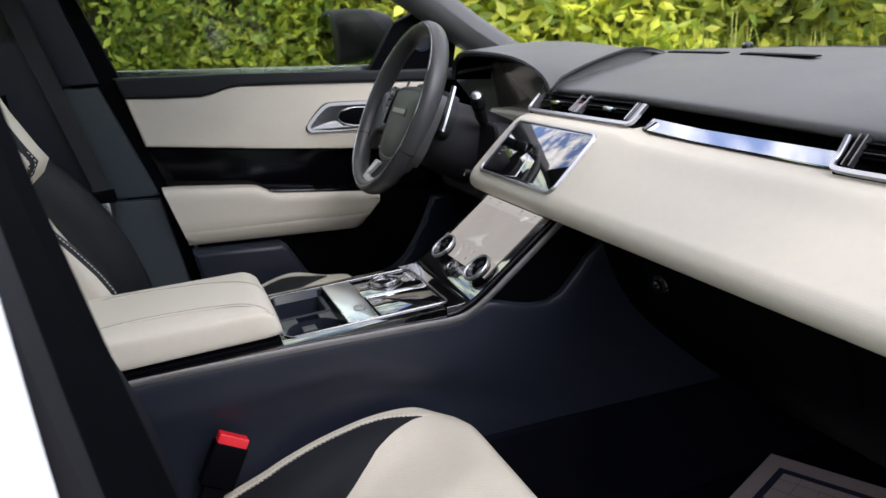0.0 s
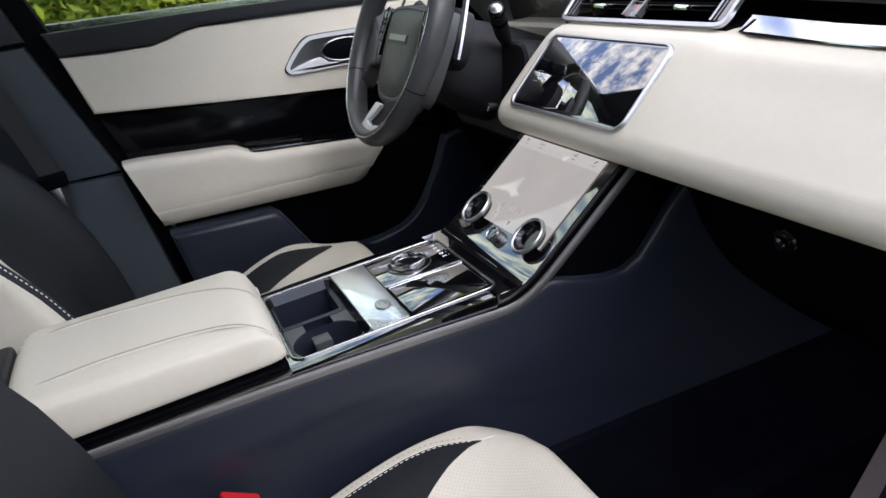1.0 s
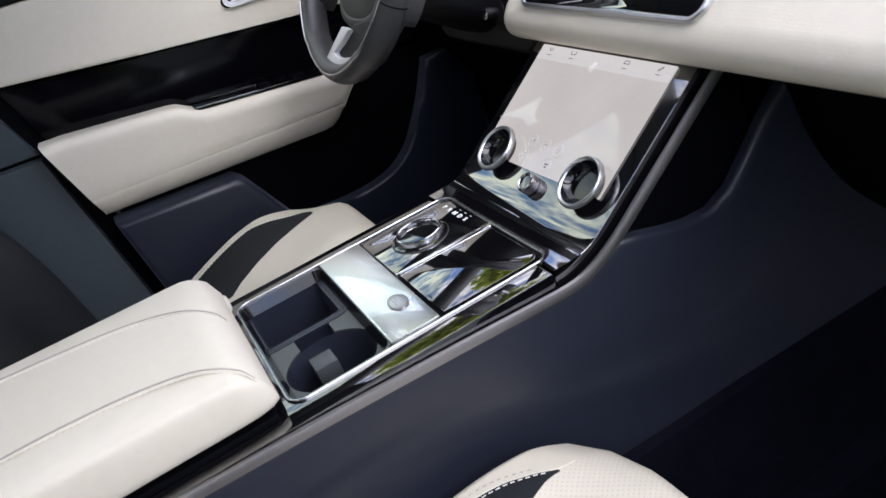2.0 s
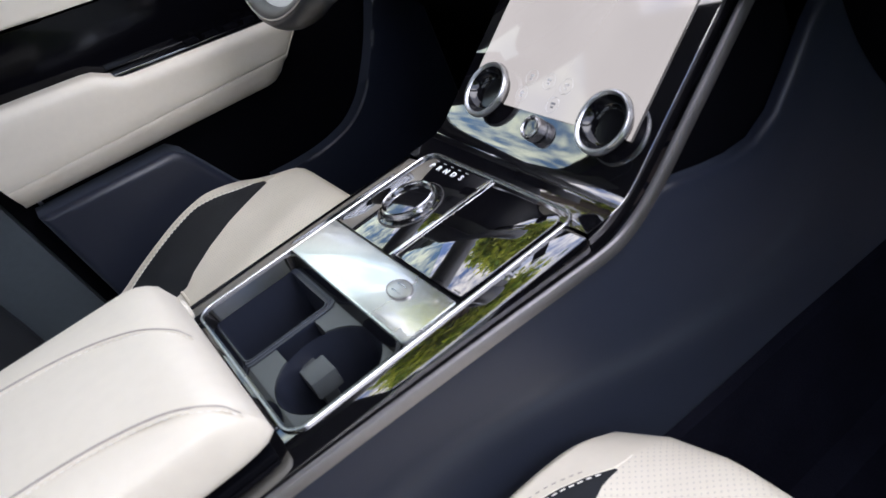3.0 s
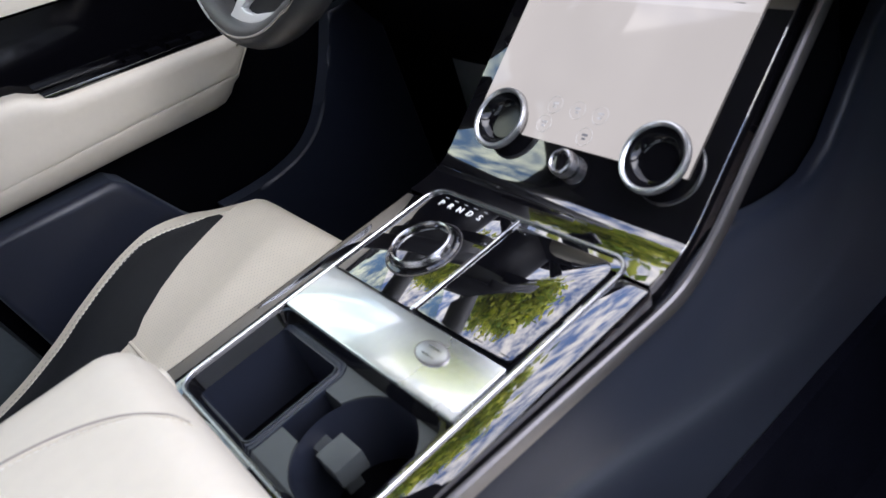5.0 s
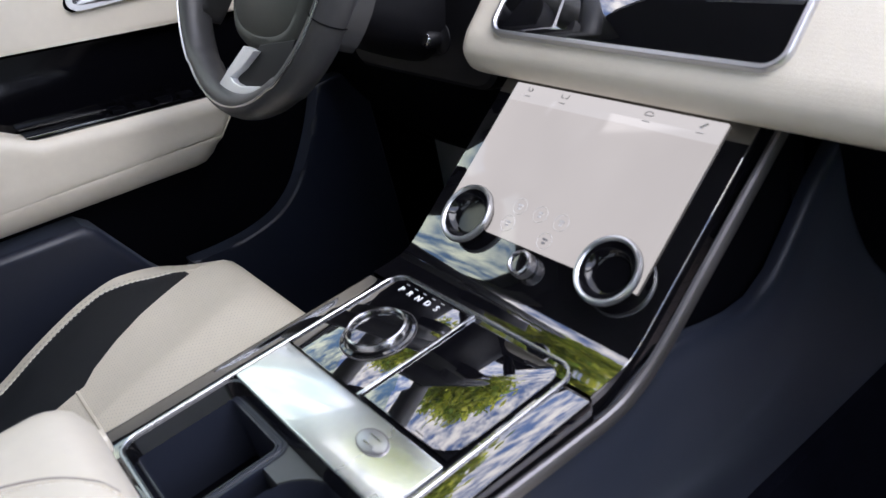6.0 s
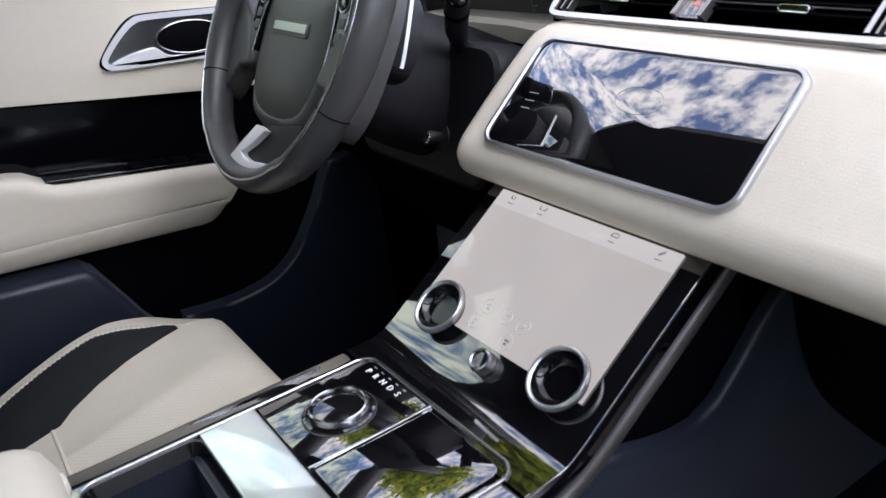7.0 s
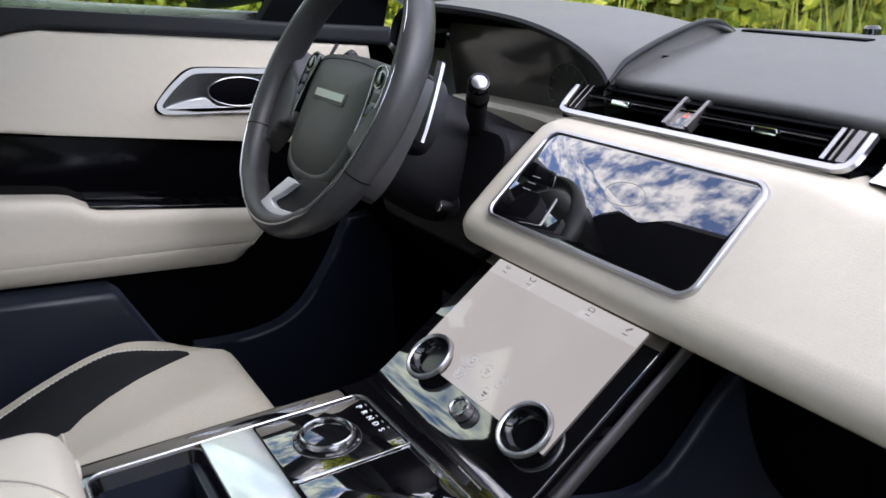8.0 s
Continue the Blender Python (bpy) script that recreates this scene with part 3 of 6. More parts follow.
def roof():
    # a dark frame round a wide glass panel
    for name, pts in (("ceiling_left", [(-1.4, 0.34), (0.42, 0.34), (0.37, 0.58), (0.30, 0.665), (-1.4, 0.675)]),
                      ("ceiling_right", [(-1.4, -0.66), (0.30, -0.64), (0.30, -0.34), (-1.4, -0.34)]),
                      ("ceiling_front", [(-0.05, -0.34), (0.42, -0.34), (0.46, -0.26), (0.46, 0.26), (0.42, 0.34), (-0.05, 0.34)]),
                      ("ceiling_mid", [(-0.52, -0.34), (-0.42, -0.34), (-0.42, 0.34), (-0.52, 0.34)]),
                      ("ceiling_rear", [(-1.4, -0.34), (-1.15, -0.34), (-1.15, 0.34), (-1.4, 0.34)])):
        slab(name, pts, "z", 1.585, 1.64, M["headliner"], "dark cloth headliner round the glass roof", category="headliner")
    for sg in (1, -1):
        rail = curve_pts([(-1.4, sg * 0.655, 1.552), (-0.3, sg * 0.650, 1.556), (0.15, sg * 0.645, 1.556), (0.30, sg * 0.642, 1.552), (0.40, sg * 0.645, 1.527), (0.50, sg * 0.655, 1.466)], 6)
        sec = [(-0.030, -0.044), (0.018, -0.044), (0.034, -0.030), (0.036, 0.0), (0.030, 0.034), (-0.030, 0.034)]
        bm = sweep(rail, [(sg * -a, b) for a, b in sec], (0, 0, 1))
        tagged(link("roof_rail", bm, M["headliner"]), "dark cloth padded rail along the roof's edge", "headliner", kind="structure")
    pane = link("roof_window", box(-1.2, 0.0, -0.4, 0.4, 1.645, 1.651), M["tinted"])
    pane.visible_shadow = False
    tagged(pane, "tinted glass panel in the car roof", "roof window", kind="structure")


roof()


def windscreen():
    rings = []
    for i in range(13):
        f = i / 12
        y = -0.70 + 1.4 * f
        k = (2 * f - 1) ** 2
        rings.append([(1.22 - 0.16 * k + (0.42 - 1.22 + 0.12 * k) * t, y * (1 - 0.12 * t), 1.12 + 0.50 * t + 0.02 * math.sin(math.pi * t)) for t in (0, 0.25, 0.5, 0.75, 1)])
    ob = link("windscreen", loft(rings), M["clear"])
    ob.visible_shadow = False
    tagged(ob, "clear curved glass windscreen of the car", "windscreen", kind="structure")
    edge = [(1.215 - 0.16 * (y / 0.7) ** 2, y, 1.135) for y in [-0.70 + 0.1 * i for i in range(15)]]
    tagged(link("windscreen_trim", sweep(edge, [(-0.02, -0.006), (0.02, -0.006), (0.02, 0.008), (-0.02, 0.008)], (0, 0, 1)), M["rubber"]), "black rubber strip along the foot of the windscreen", "trim", kind="structure")


windscreen()


def door_glass(name, pts, y0, lean):
    bm = bmesh.new()
    vs = [bm.verts.new((x, y0 - lean * (z - 1.2), z)) for x, z in pts]
    bm.faces.new(vs)
    ex = bmesh.ops.extrude_face_region(bm, geom=bm.faces[:])
    for v in ex["geom"]:
        if isinstance(v, bmesh.types.BMVert):
            v.co.y += 0.004
    ob = link(name, bm, M["side_glass"])
    ob.visible_shadow = False
    tagged(ob, "clear glass side window of the car door", "window", kind="structure")


door_glass("window_1", [(-0.06, 1.20), (0.70, 1.13), (0.36, 1.50), (0.2, 1.585), (-0.16, 1.585)], 0.755, 0.28)
door_glass("window_2", [(-1.3, 1.23), (-0.16, 1.2), (-0.25, 1.585), (-1.15, 1.585)], 0.755, 0.28)
door_glass("window_3", [(-1.3, 1.23), (-0.16, 1.2), (-0.25, 1.585), (-1.15, 1.585)], -0.755, -0.28)


def pillars():
    # front pillars, dark grey trim
    for sg, nm in ((1, "pillar_trim"), (-1, "pillar_trim_right")):
        a = thing(nm, "dark grey trim of the front roof pillar beside the windscreen", "pillar trim", kind="structure")
        rings = []
        for x, z, w, h, y in ((1.075, 1.079, 0.08, 0.05, 0.71), (0.925, 1.134, 0.08, 0.06, 0.715), (0.786, 1.232, 0.083, 0.06, 0.705), (0.653, 1.337, 0.086, 0.055, 0.685), (0.50, 1.452, 0.105, 0.05, 0.65), (0.36, 1.545, 0.125, 0.05, 0.63), (0.22, 1.595, 0.12, 0.06, 0.63)):
            c = Vector((x, sg * y, z))
            d = Vector((0.62, 0, 0.78))
            rings.append([c + d * (w * 0.55 * ca) + Vector((0, sg * h * sb, 0)) for ca, sb in [(math.cos(t * math.pi / 6), math.sin(t * math.pi / 6)) for t in range(12)]])
        part("trim", loft(rings, closed=True, caps=True), M["grey_leather"], a)
        if sg < 0:
            continue
        part("sail_panel", plate([(0.52, 1.16), (0.74, 1.14), (0.76, 1.22), (0.68, 1.30), (0.60, 1.27)], plane_at((0, 0.712, 0), (1, 0, 0), (0, 0, 1)), 0.03, 0.004), M["black"], a)
        part("speaker", lathe([(0.0, 0.0), (0.022, 0.0), (0.024, 0.003), (0.027, 0.003), (0.028, 0)], plane_at((0.665, 0.711, 1.225), (1, 0, 0), (0, 0, 1)), 24), M["plastic"], a)

    # middle pillar on the driver's side: black rim, two trim panels
    b = thing("middle_pillar", "dark grey plastic trim of the middle pillar behind the driver's door", "pillar trim", kind="structure")
    m = plane_at((0, 0.715, 0), (1, 0, 0), (0, 0, 1))
    part("rim", plate([(-0.14, 1.58), (-0.02, 1.18), (0.045, 0.88), (0.085, 0.45), (-0.02, 0.45), (-0.06, 0.9), (-0.22, 1.58)], m, 0.05, 0.006), M["black"], b)
    part("backing", plate([(-0.12, 1.58), (-0.02, 1.0), (0.05, 0.45), (-0.32, 0.45), (-0.36, 1.0), (-0.42, 1.58)], plane_at((0, 0.722, 0), (1, 0, 0), (0, 0, 1)), 0.012), M["plastic"], b)
    m = plane_at((0, 0.70, 0), (1, 0, 0), (0, 0, 1))
    part("upper_panel", plate([(-0.165, 1.58), (-0.075, 1.215), (-0.180, 1.220), (-0.272, 1.58)], m, 0.04, 0.008), M["plastic"], b)
    part("middle_panel", plate([(-0.078, 1.208), (0.0, 0.955), (-0.095, 0.962), (-0.178, 1.213)], m, 0.05, 0.008), M["pillar"], b)
    m = plane_at((0, 0.69, 0), (1, 0, 0), (0, 0, 1))
    part("lower_panel", plate([(0.0, 0.950), (0.065, 0.45), (-0.30, 0.45), (-0.16, 0.80), (-0.096, 0.957)], m, 0.05, 0.008), M["pillar"], b)
    # plain dark rear door behind it
    slab("rear_door_lining", [(-1.35, 0.45), (-0.25, 0.45), (-0.26, 1.215), (-1.35, 1.245)], "y", 0.705, 0.73, M["black"], "dark lining of the closed rear door", category="door lining")
    slab("rear_door_lining_right", [(-1.35, 0.45), (-0.22, 0.45), (-0.20, 1.20), (-1.35, 1.245)], "y", -0.745, -0.72, M["black"], "dark lining of the closed rear door", category="door lining")

    # middle pillar on the open side: painted outer face, black seals, dark inner trim
    c = thing("door_pillar", "white painted middle pillar with black rubber door seal", "pillar", kind="structure")

    def lean(z):
        return -0.0005 - 0.175 * (z - 1.033)

    def painted(z):
        return -0.0485 - 0.02 * (z - 1.13)

    def cover(z):
        return -0.032 - 0.12 * (z - 1.13)
    zs = [0.42 + 0.10 * i for i in range(12)]
    tuck = [0.28 * max(z - 1.2, 0) for z in zs]

    def column(sec, mat, name, edge=lean):
        rings = [[(edge(z) + dx, y + k, z) for dx, y in sec] for z, k in zip(zs, tuck)]
        part(name, loft(rings, closed=True, caps=True), mat, c)
    column([(-0.005, -0.842), (0.0, -0.836), (-0.004, -0.818), (-0.30, -0.818), (-0.30, -0.858), (-0.05, -0.852)], M["body_white"], "painted_face", painted)
    column([(-0.060, -0.816), (-0.016, -0.812), (0.0, -0.798), (-0.004, -0.782), (-0.03, -0.770), (-0.050, -0.790)], M["cover"], "door_seal", cover)
    column([(-0.034, -0.808), (-0.006, -0.802), (0.0, -0.794), (-0.003, -0.780), (-0.03, -0.772)], M["black"], "edge_seal")
    column([(-0.030, -0.768), (-0.018, -0.745), (-0.034, -0.715), (-0.07, -0.695), (-0.25, -0.69), (-0.25, -0.768)], M["black_leather"], "inner_trim")
    column([(-0.055, -0.814), (-0.034, -0.790), (-0.036, -0.770), (-0.28, -0.770), (-0.28, -0.816)], M["black"], "core")


pillars()


# ---- centre console ----
STRIP = [(-0.34, 0.855), (-0.05, 0.8535), (0.13, 0.849), (0.27, 0.8423), (0.34, 0.8380), (0.385, 0.8363), (0.412, 0.8430), (0.44, 0.858), (0.478, 0.8845), (0.52, 0.914), (0.60, 0.971)]
SHOULDER = [(0.43, 0.852), (0.455, 0.846), (0.48, 0.837), (0.51, 0.828), (0.54, 0.826), (0.56, 0.832), (0.58, 0.849), (0.61, 0.881), (0.66, 0.92), (1.2, 0.92)]
CREASE = [(0.05, 0.800), (0.224, 0.787), (0.254, 0.778), (0.329, 0.757), (0.412, 0.722), (0.51, 0.690), (0.70, 0.660)]
DISP = plane_at((0.447, 0, 0.882), (0, -1, 0), (0.816, 0, 0.578))


def console():
    c = thing("centre_console", "dark centre console with gloss black top and metal side strips", "console")
    strip = curve_pts([(x, 0, z) for x, z in STRIP], 5)
    for s in (-1, 1):
        line = [Vector((p.x, s * 0.1315, p.z - (0.006 if s > 0 else 0.0))) for p in strip]
        sec = [(-0.0020, -0.0022), (0.0015, -0.0036), (0.0058, -0.0030), (0.0072, 0.0), (0.0066, 0.0022), (0.0030, 0.0034), (-0.0020, 0.0030)]
        part("metal_strip", sweep(line, [(a, b * (1 if s > 0 else -1)) for a, b in sec], (0, 1, 0)), M["strip"], c, "satin grey metal strip")
        # soft side wall
        rings = []
        for i in range(57):
            x = -0.36 + 0.025 * i
            z = min([p for p in strip], key=lambda p: abs(p.x - x)).z if x < 0.58 else 0.965
            if x < -0.34:
                z = 0.866
            z -= 0.0035
            if x > 0.43:
                z = min(z, table(SHOULDER, x))
            bulge = 0.004 * math.exp(-((x - 0.42) / 0.12) ** 2)
            tuck = 0.010 * min(max((0.22 - x) / 0.12, 0), 1)
            prof = [(0.119, z + 0.004), (0.1275, z + 0.002), (0.1310, z - 0.005), (0.1325, z - 0.022), (0.1325 + bulge * 0.6, z - 0.055), (0.130 + bulge - tuck, (z - 0.10) * 0.6 + 0.75 * 0.4), (0.126 + bulge - tuck, 0.70), (0.125, 0.62), (0.126, 0.58), (0.128, 0.44)]
            rings.append([Vector((x, s * y, zz)) for y, zz in prof])
        rings = [curve_pts(r, 6) for r in rings]
        for r in rings:
            # a soft hollow under a crease that falls towards the front
            ease = min(max((r[0].x - 0.08) / 0.16, 0), 1) * min(max((0.66 - r[0].x) / 0.20, 0), 1)
            line_z = table(CREASE, r[0].x)
            for p in r:
                a, b = min(max((line_z + 0.018 - p.z) / 0.050, 0), 1), min(max((p.z - 0.615) / 0.14, 0), 1)
                p.y -= s * 0.0110 * ease * a * a * (3 - 2 * a) * b * b * (3 - 2 * b)
        part("side_wall", loft(rings), M["plastic"], c)
        carpet = []
        for i in range(30):
            x = 0.20 + 0.03 * i
            zt = 0.630 - 0.045 * max(x - 0.38, 0)
            carpet.append([Vector((x, s * (0.1235 + 0.004 * math.exp(-((x - 0.42) / 0.12) ** 2)), zt + 0.002)), Vector((x, s * (0.133 + 0.003 * math.exp(-((x - 0.42) / 0.12) ** 2)), zt - 0.004)), Vector((x, s * 0.140, zt - 0.06)), Vector((x, s * 0.155, 0.47)), Vector((x, s * 0.18, 0.452))])
        part("tunnel_carpet", loft(carpet), M["carpet"], c)

    # gloss black deck: a frame round the insert, then a ramp up to the lower display
    deck = carve(box(-0.34, 0.3735, -0.1265, 0.1235, 0.825, 0.8565, 0.003), [box(0.139, 0.42, -0.0985, 0.0985, 0.80, 0.90)])
    part("deck", deck, M["piano"], c, "gloss black deck")
    ramp_line = curve_pts([(0.3755, 0, 0.8565), (0.396, 0, 0.8567), (0.411, 0, 0.8588), (0.425, 0, 0.8657), (0.447, 0, 0.8812), (0.50, 0, 0.9187), (0.55, 0, 0.9542), (0.60, 0, 0.9896)], 6)
    rings = []
    for p in ramp_line:
        prof = [(-0.1235, -0.020), (-0.1235, -0.0004), (-0.1232, 0.0), (-0.06, 0.0), (0.0, 0.0), (0.06, 0.0), (0.1232, 0.0), (0.1235, -0.0004), (0.1235, -0.020)]
        rings.append([Vector((p.x, y, p.z + h)) for y, h in prof])
    front = join(loft(rings), box(0.386, 0.40, -0.12, 0.12, 0.838, 0.8555, 0.001))
    part("ramp", front, M["piano"], c, "gloss black ramp")
    under = [(-0.34, 0.84), (0.133, 0.84), (0.133, 0.765), (0.237, 0.765), (0.237, 0.84), (0.41, 0.84), (0.43, 0.85), (0.60, 0.966), (0.62, 0.75), (-0.34, 0.75)]
    part("core", plate(under, plane_at((0, -0.116, 0), (1, 0, 0), (0, 0, 1)), 0.232), M["black"], c)

    # bright rim round the insert
    rim = [(x, y, 0.8575) for x, y in rrect(0.2625, -0.001, 0.2500, 0.2020, 0.015, 8)]
    part("rim", sweep(rim, [(-0.0013, -0.004), (-0.0013, 0.0004), (-0.0007, 0.0011), (0.0007, 0.0011), (0.0013, 0.0004), (0.0013, -0.004)], (0, 0, 1), closed=True), M["chrome"], c, "satin metal rim")

    # storage tray with a square bin, a cup bore and a passage between them
    tray = box(0.1395, 0.2305, -0.0985, 0.0985, 0.770, 0.8440)

    def bore(x, y, r, z0, z1, n=48):
        bm = bmesh.new()
        bmesh.ops.create_cone(bm, cap_ends=True, segments=n, radius1=r * 0.93, radius2=r, depth=z1 - z0)
        bm.transform(Matrix.Translation((x, y, (z0 + z1) / 2)))
        return bm
    tray = carve(tray, [plate(rrect(0.1825, 0.0545, 0.077, 0.078, 0.006, 4), Matrix.Translation((0, 0, 0.86)), 0.0755),
                        bore(0.1865, -0.049, 0.0425, 0.782, 0.86),
                        box(0.168, 0.2035, -0.03, 0.03, 0.80, 0.86)])
    part("tray", tray, M["tray"], c, "grey moulded storage tray with cup holder", sharp=30)
    # added linings and floors: black rubber, darkened further for shade in the hollows
    part("bin_shade_liner", sweep([(x, y, 0.815) for x, y in rrect(0.1825, 0.0545, 0.0755, 0.0765, 0.006, 5)], [(-0.0006, -0.030), (-0.0006, 0.030), (0.0006, 0.030), (0.0006, -0.030)], (0, 0, 1), closed=True), M["liner"], c, "bin lining darkened for the shade inside")
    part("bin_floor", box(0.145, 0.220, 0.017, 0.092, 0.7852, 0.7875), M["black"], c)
    ledge = [(x, y, 0.8441) for x, y in rrect(0.1825, 0.0545, 0.078, 0.079, 0.006, 5)]
    part("bin_ledge", sweep(ledge, [(0.0, -0.002), (0.0, 0.0006), (0.0026, 0.0014), (0.0034, 0.0008), (0.0062, 0.0008), (0.0062, -0.002)], (0, 0, 1), closed=True), M["plastic"], c, "dark stepped bin edge")
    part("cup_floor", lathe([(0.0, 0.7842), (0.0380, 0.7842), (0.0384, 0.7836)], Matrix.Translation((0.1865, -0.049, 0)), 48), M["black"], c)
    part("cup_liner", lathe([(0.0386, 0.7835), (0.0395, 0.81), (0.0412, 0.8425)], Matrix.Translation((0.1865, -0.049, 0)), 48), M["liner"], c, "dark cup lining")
    part("bin_lip", sweep([(x, y, 0.8440) for x, y in rrect(0.1825, 0.0545, 0.079, 0.080, 0.007, 5)], [(-0.0007, -0.002), (-0.0005, 0.0006), (0.0005, 0.0006), (0.0007, -0.002)], (0, 0, 1), closed=True), M["tray"], c)
    part("tray_tab", join(box(0.1695, 0.1905, -0.0535, -0.0305, 0.828, 0.8435, 0.0012), box(0.174, 0.186, -0.034, -0.003, 0.799, 0.830, 0.001)), M["tray"], c)
    walls = rrect(0.185, 0, 0.0925, 0.1945, 0.012, 6)
    part("tray_wall", sweep([(x, y, 0.850) for x, y in walls], [(-0.0055, -0.0056), (-0.0010, 0.0060), (0.0020, 0.0060), (0.0030, -0.0056)], (0, 0, 1), closed=True), M["bowl_black"], c, "gloss black sloping tray wall")

    # silver bar with an oval badge
    bar = part("silver_bar", plate(rrect(0.254, 0, 0.0465, 0.1955, 0.002, 3), Matrix.Translation((0, 0, 0.8585)), 0.018, 0.0012), M["bar"], c, "polished silver cross bar")
    oval = [(0.0082 * math.cos(t * math.pi / 20), 0.0132 * math.sin(t * math.pi / 20)) for t in range(40)]
    bm = plate(oval, Matrix.Translation((0.2600, -0.0465, 0.8600)), 0.002, 0.0006)
    badge = part("badge", bm, M["satin_silver"], bar, "oval metal badge")
    ring = [(0.2600 + x * 1.05, -0.0465 + y * 1.05, 0.8590) for x, y in oval]
    part("badge_ring", sweep(ring, [(-0.0005, -0.0005), (-0.0005, 0.0005), (0.0005, 0.0005), (0.0005, -0.0005)], (0, 0, 1), closed=True), M["strip"], bar)
    for k in (-1, 1):
        part("badge_mark", box(0.2600 + k * 0.0032 - 0.0006, 0.2600 + k * 0.0032 + 0.0006, -0.0525, -0.0405, 0.8601, 0.8603), M["chrome"], bar)

    # selector panel and lidded compartment, both gloss black
    left = [(0.2790, 0.0012), (0.3835, 0.0012), (0.3835, 0.086), (0.3825, 0.0905), (0.380, 0.0940), (0.3765, 0.0960), (0.372, 0.0965), (0.2790, 0.0965)]
    part("selector_panel", plate(left, Matrix.Translation((0, 0, 0.8570)), 0.012, 0.0008), M["piano"], c, "gloss black selector panel")
    right = [(0.2815, -0.0030), (0.3815, -0.0030), (0.3815, -0.083), (0.3805, -0.0885), (0.377, -0.0925), (0.3725, -0.0945), (0.368, -0.0950), (0.2815, -0.0950)]
    right.reverse()
    part("lid", plate(right, Matrix.Translation((0, 0, 0.8573)), 0.010, 0.0012), M["piano"], c, "gloss black compartment lid")
    part("lid_bed", box(0.2785, 0.385, -0.0972, -0.0015, 0.842, 0.8545), M["black"], c)
    part("divider", box(0.2785, 0.3845, -0.0014, 0.0014, 0.850, 0.8586, 0.0005), M["bright"], c, "thin bright metal divider")
    for sg in (-1, 1):
        part("lid_mark", box(0.2845, 0.2850, -0.075 + 0.012 * sg - 0.004, -0.075 + 0.012 * sg + 0.004, 0.8572, 0.8576), M["black"], c)

    # gear selector dial
    d = Matrix.Translation((0.3275, 0.0455, 0.8570)) @ Matrix.Diagonal((0.865, 0.865, 1, 1))
    dial = part("selector_dial", lathe([(0.0, 0.0052), (0.016, 0.0050), (0.0238, 0.0046), (0.0247, 0.0064)], d), M["knob_black"], c, "black gear selector dial")
    part("dial_ring", lathe([(0.0246, 0.0062), (0.0250, 0.0078), (0.0260, 0.0084), (0.0272, 0.0078), (0.0284, 0.0040), (0.0286, 0.0)], d, 96), M["dial_chrome"], dial, "bright metal ring")
    part("dial_collar", lathe([(0.0291, 0.0010), (0.0310, 0.0022), (0.0336, 0.0016), (0.0342, 0.0)], d, 48), M["knob_black"], dial)
    part("dial_line", lathe([(0.0342, 0.0002), (0.0344, 0.0009), (0.0348, 0.0009), (0.0350, 0.0002)], d, 48), M["strip"], dial)
    for k, ch in enumerate("PRNDS"):
        y = 0.0787 - 0.0115 * k
        part("selector_letter", lettering(ch, 0.0080, plane_at((0.3738, y, 0.8573), (0, -1, 0), (1, 0, 0))), M["white_mark"], c)
        part("selector_light", box(0.3803, 0.3811, y - 0.0020, y + 0.0020, 0.8568, 0.8573), M["icon"], c)
    # seams where deck and ramp meet, and the catch strip between armrest and tray
    part("catch_strip", box(0.1325, 0.1365, -0.085, 0.085, 0.850, 0.8585, 0.001), M["knob_black"], c)
    return c


console()


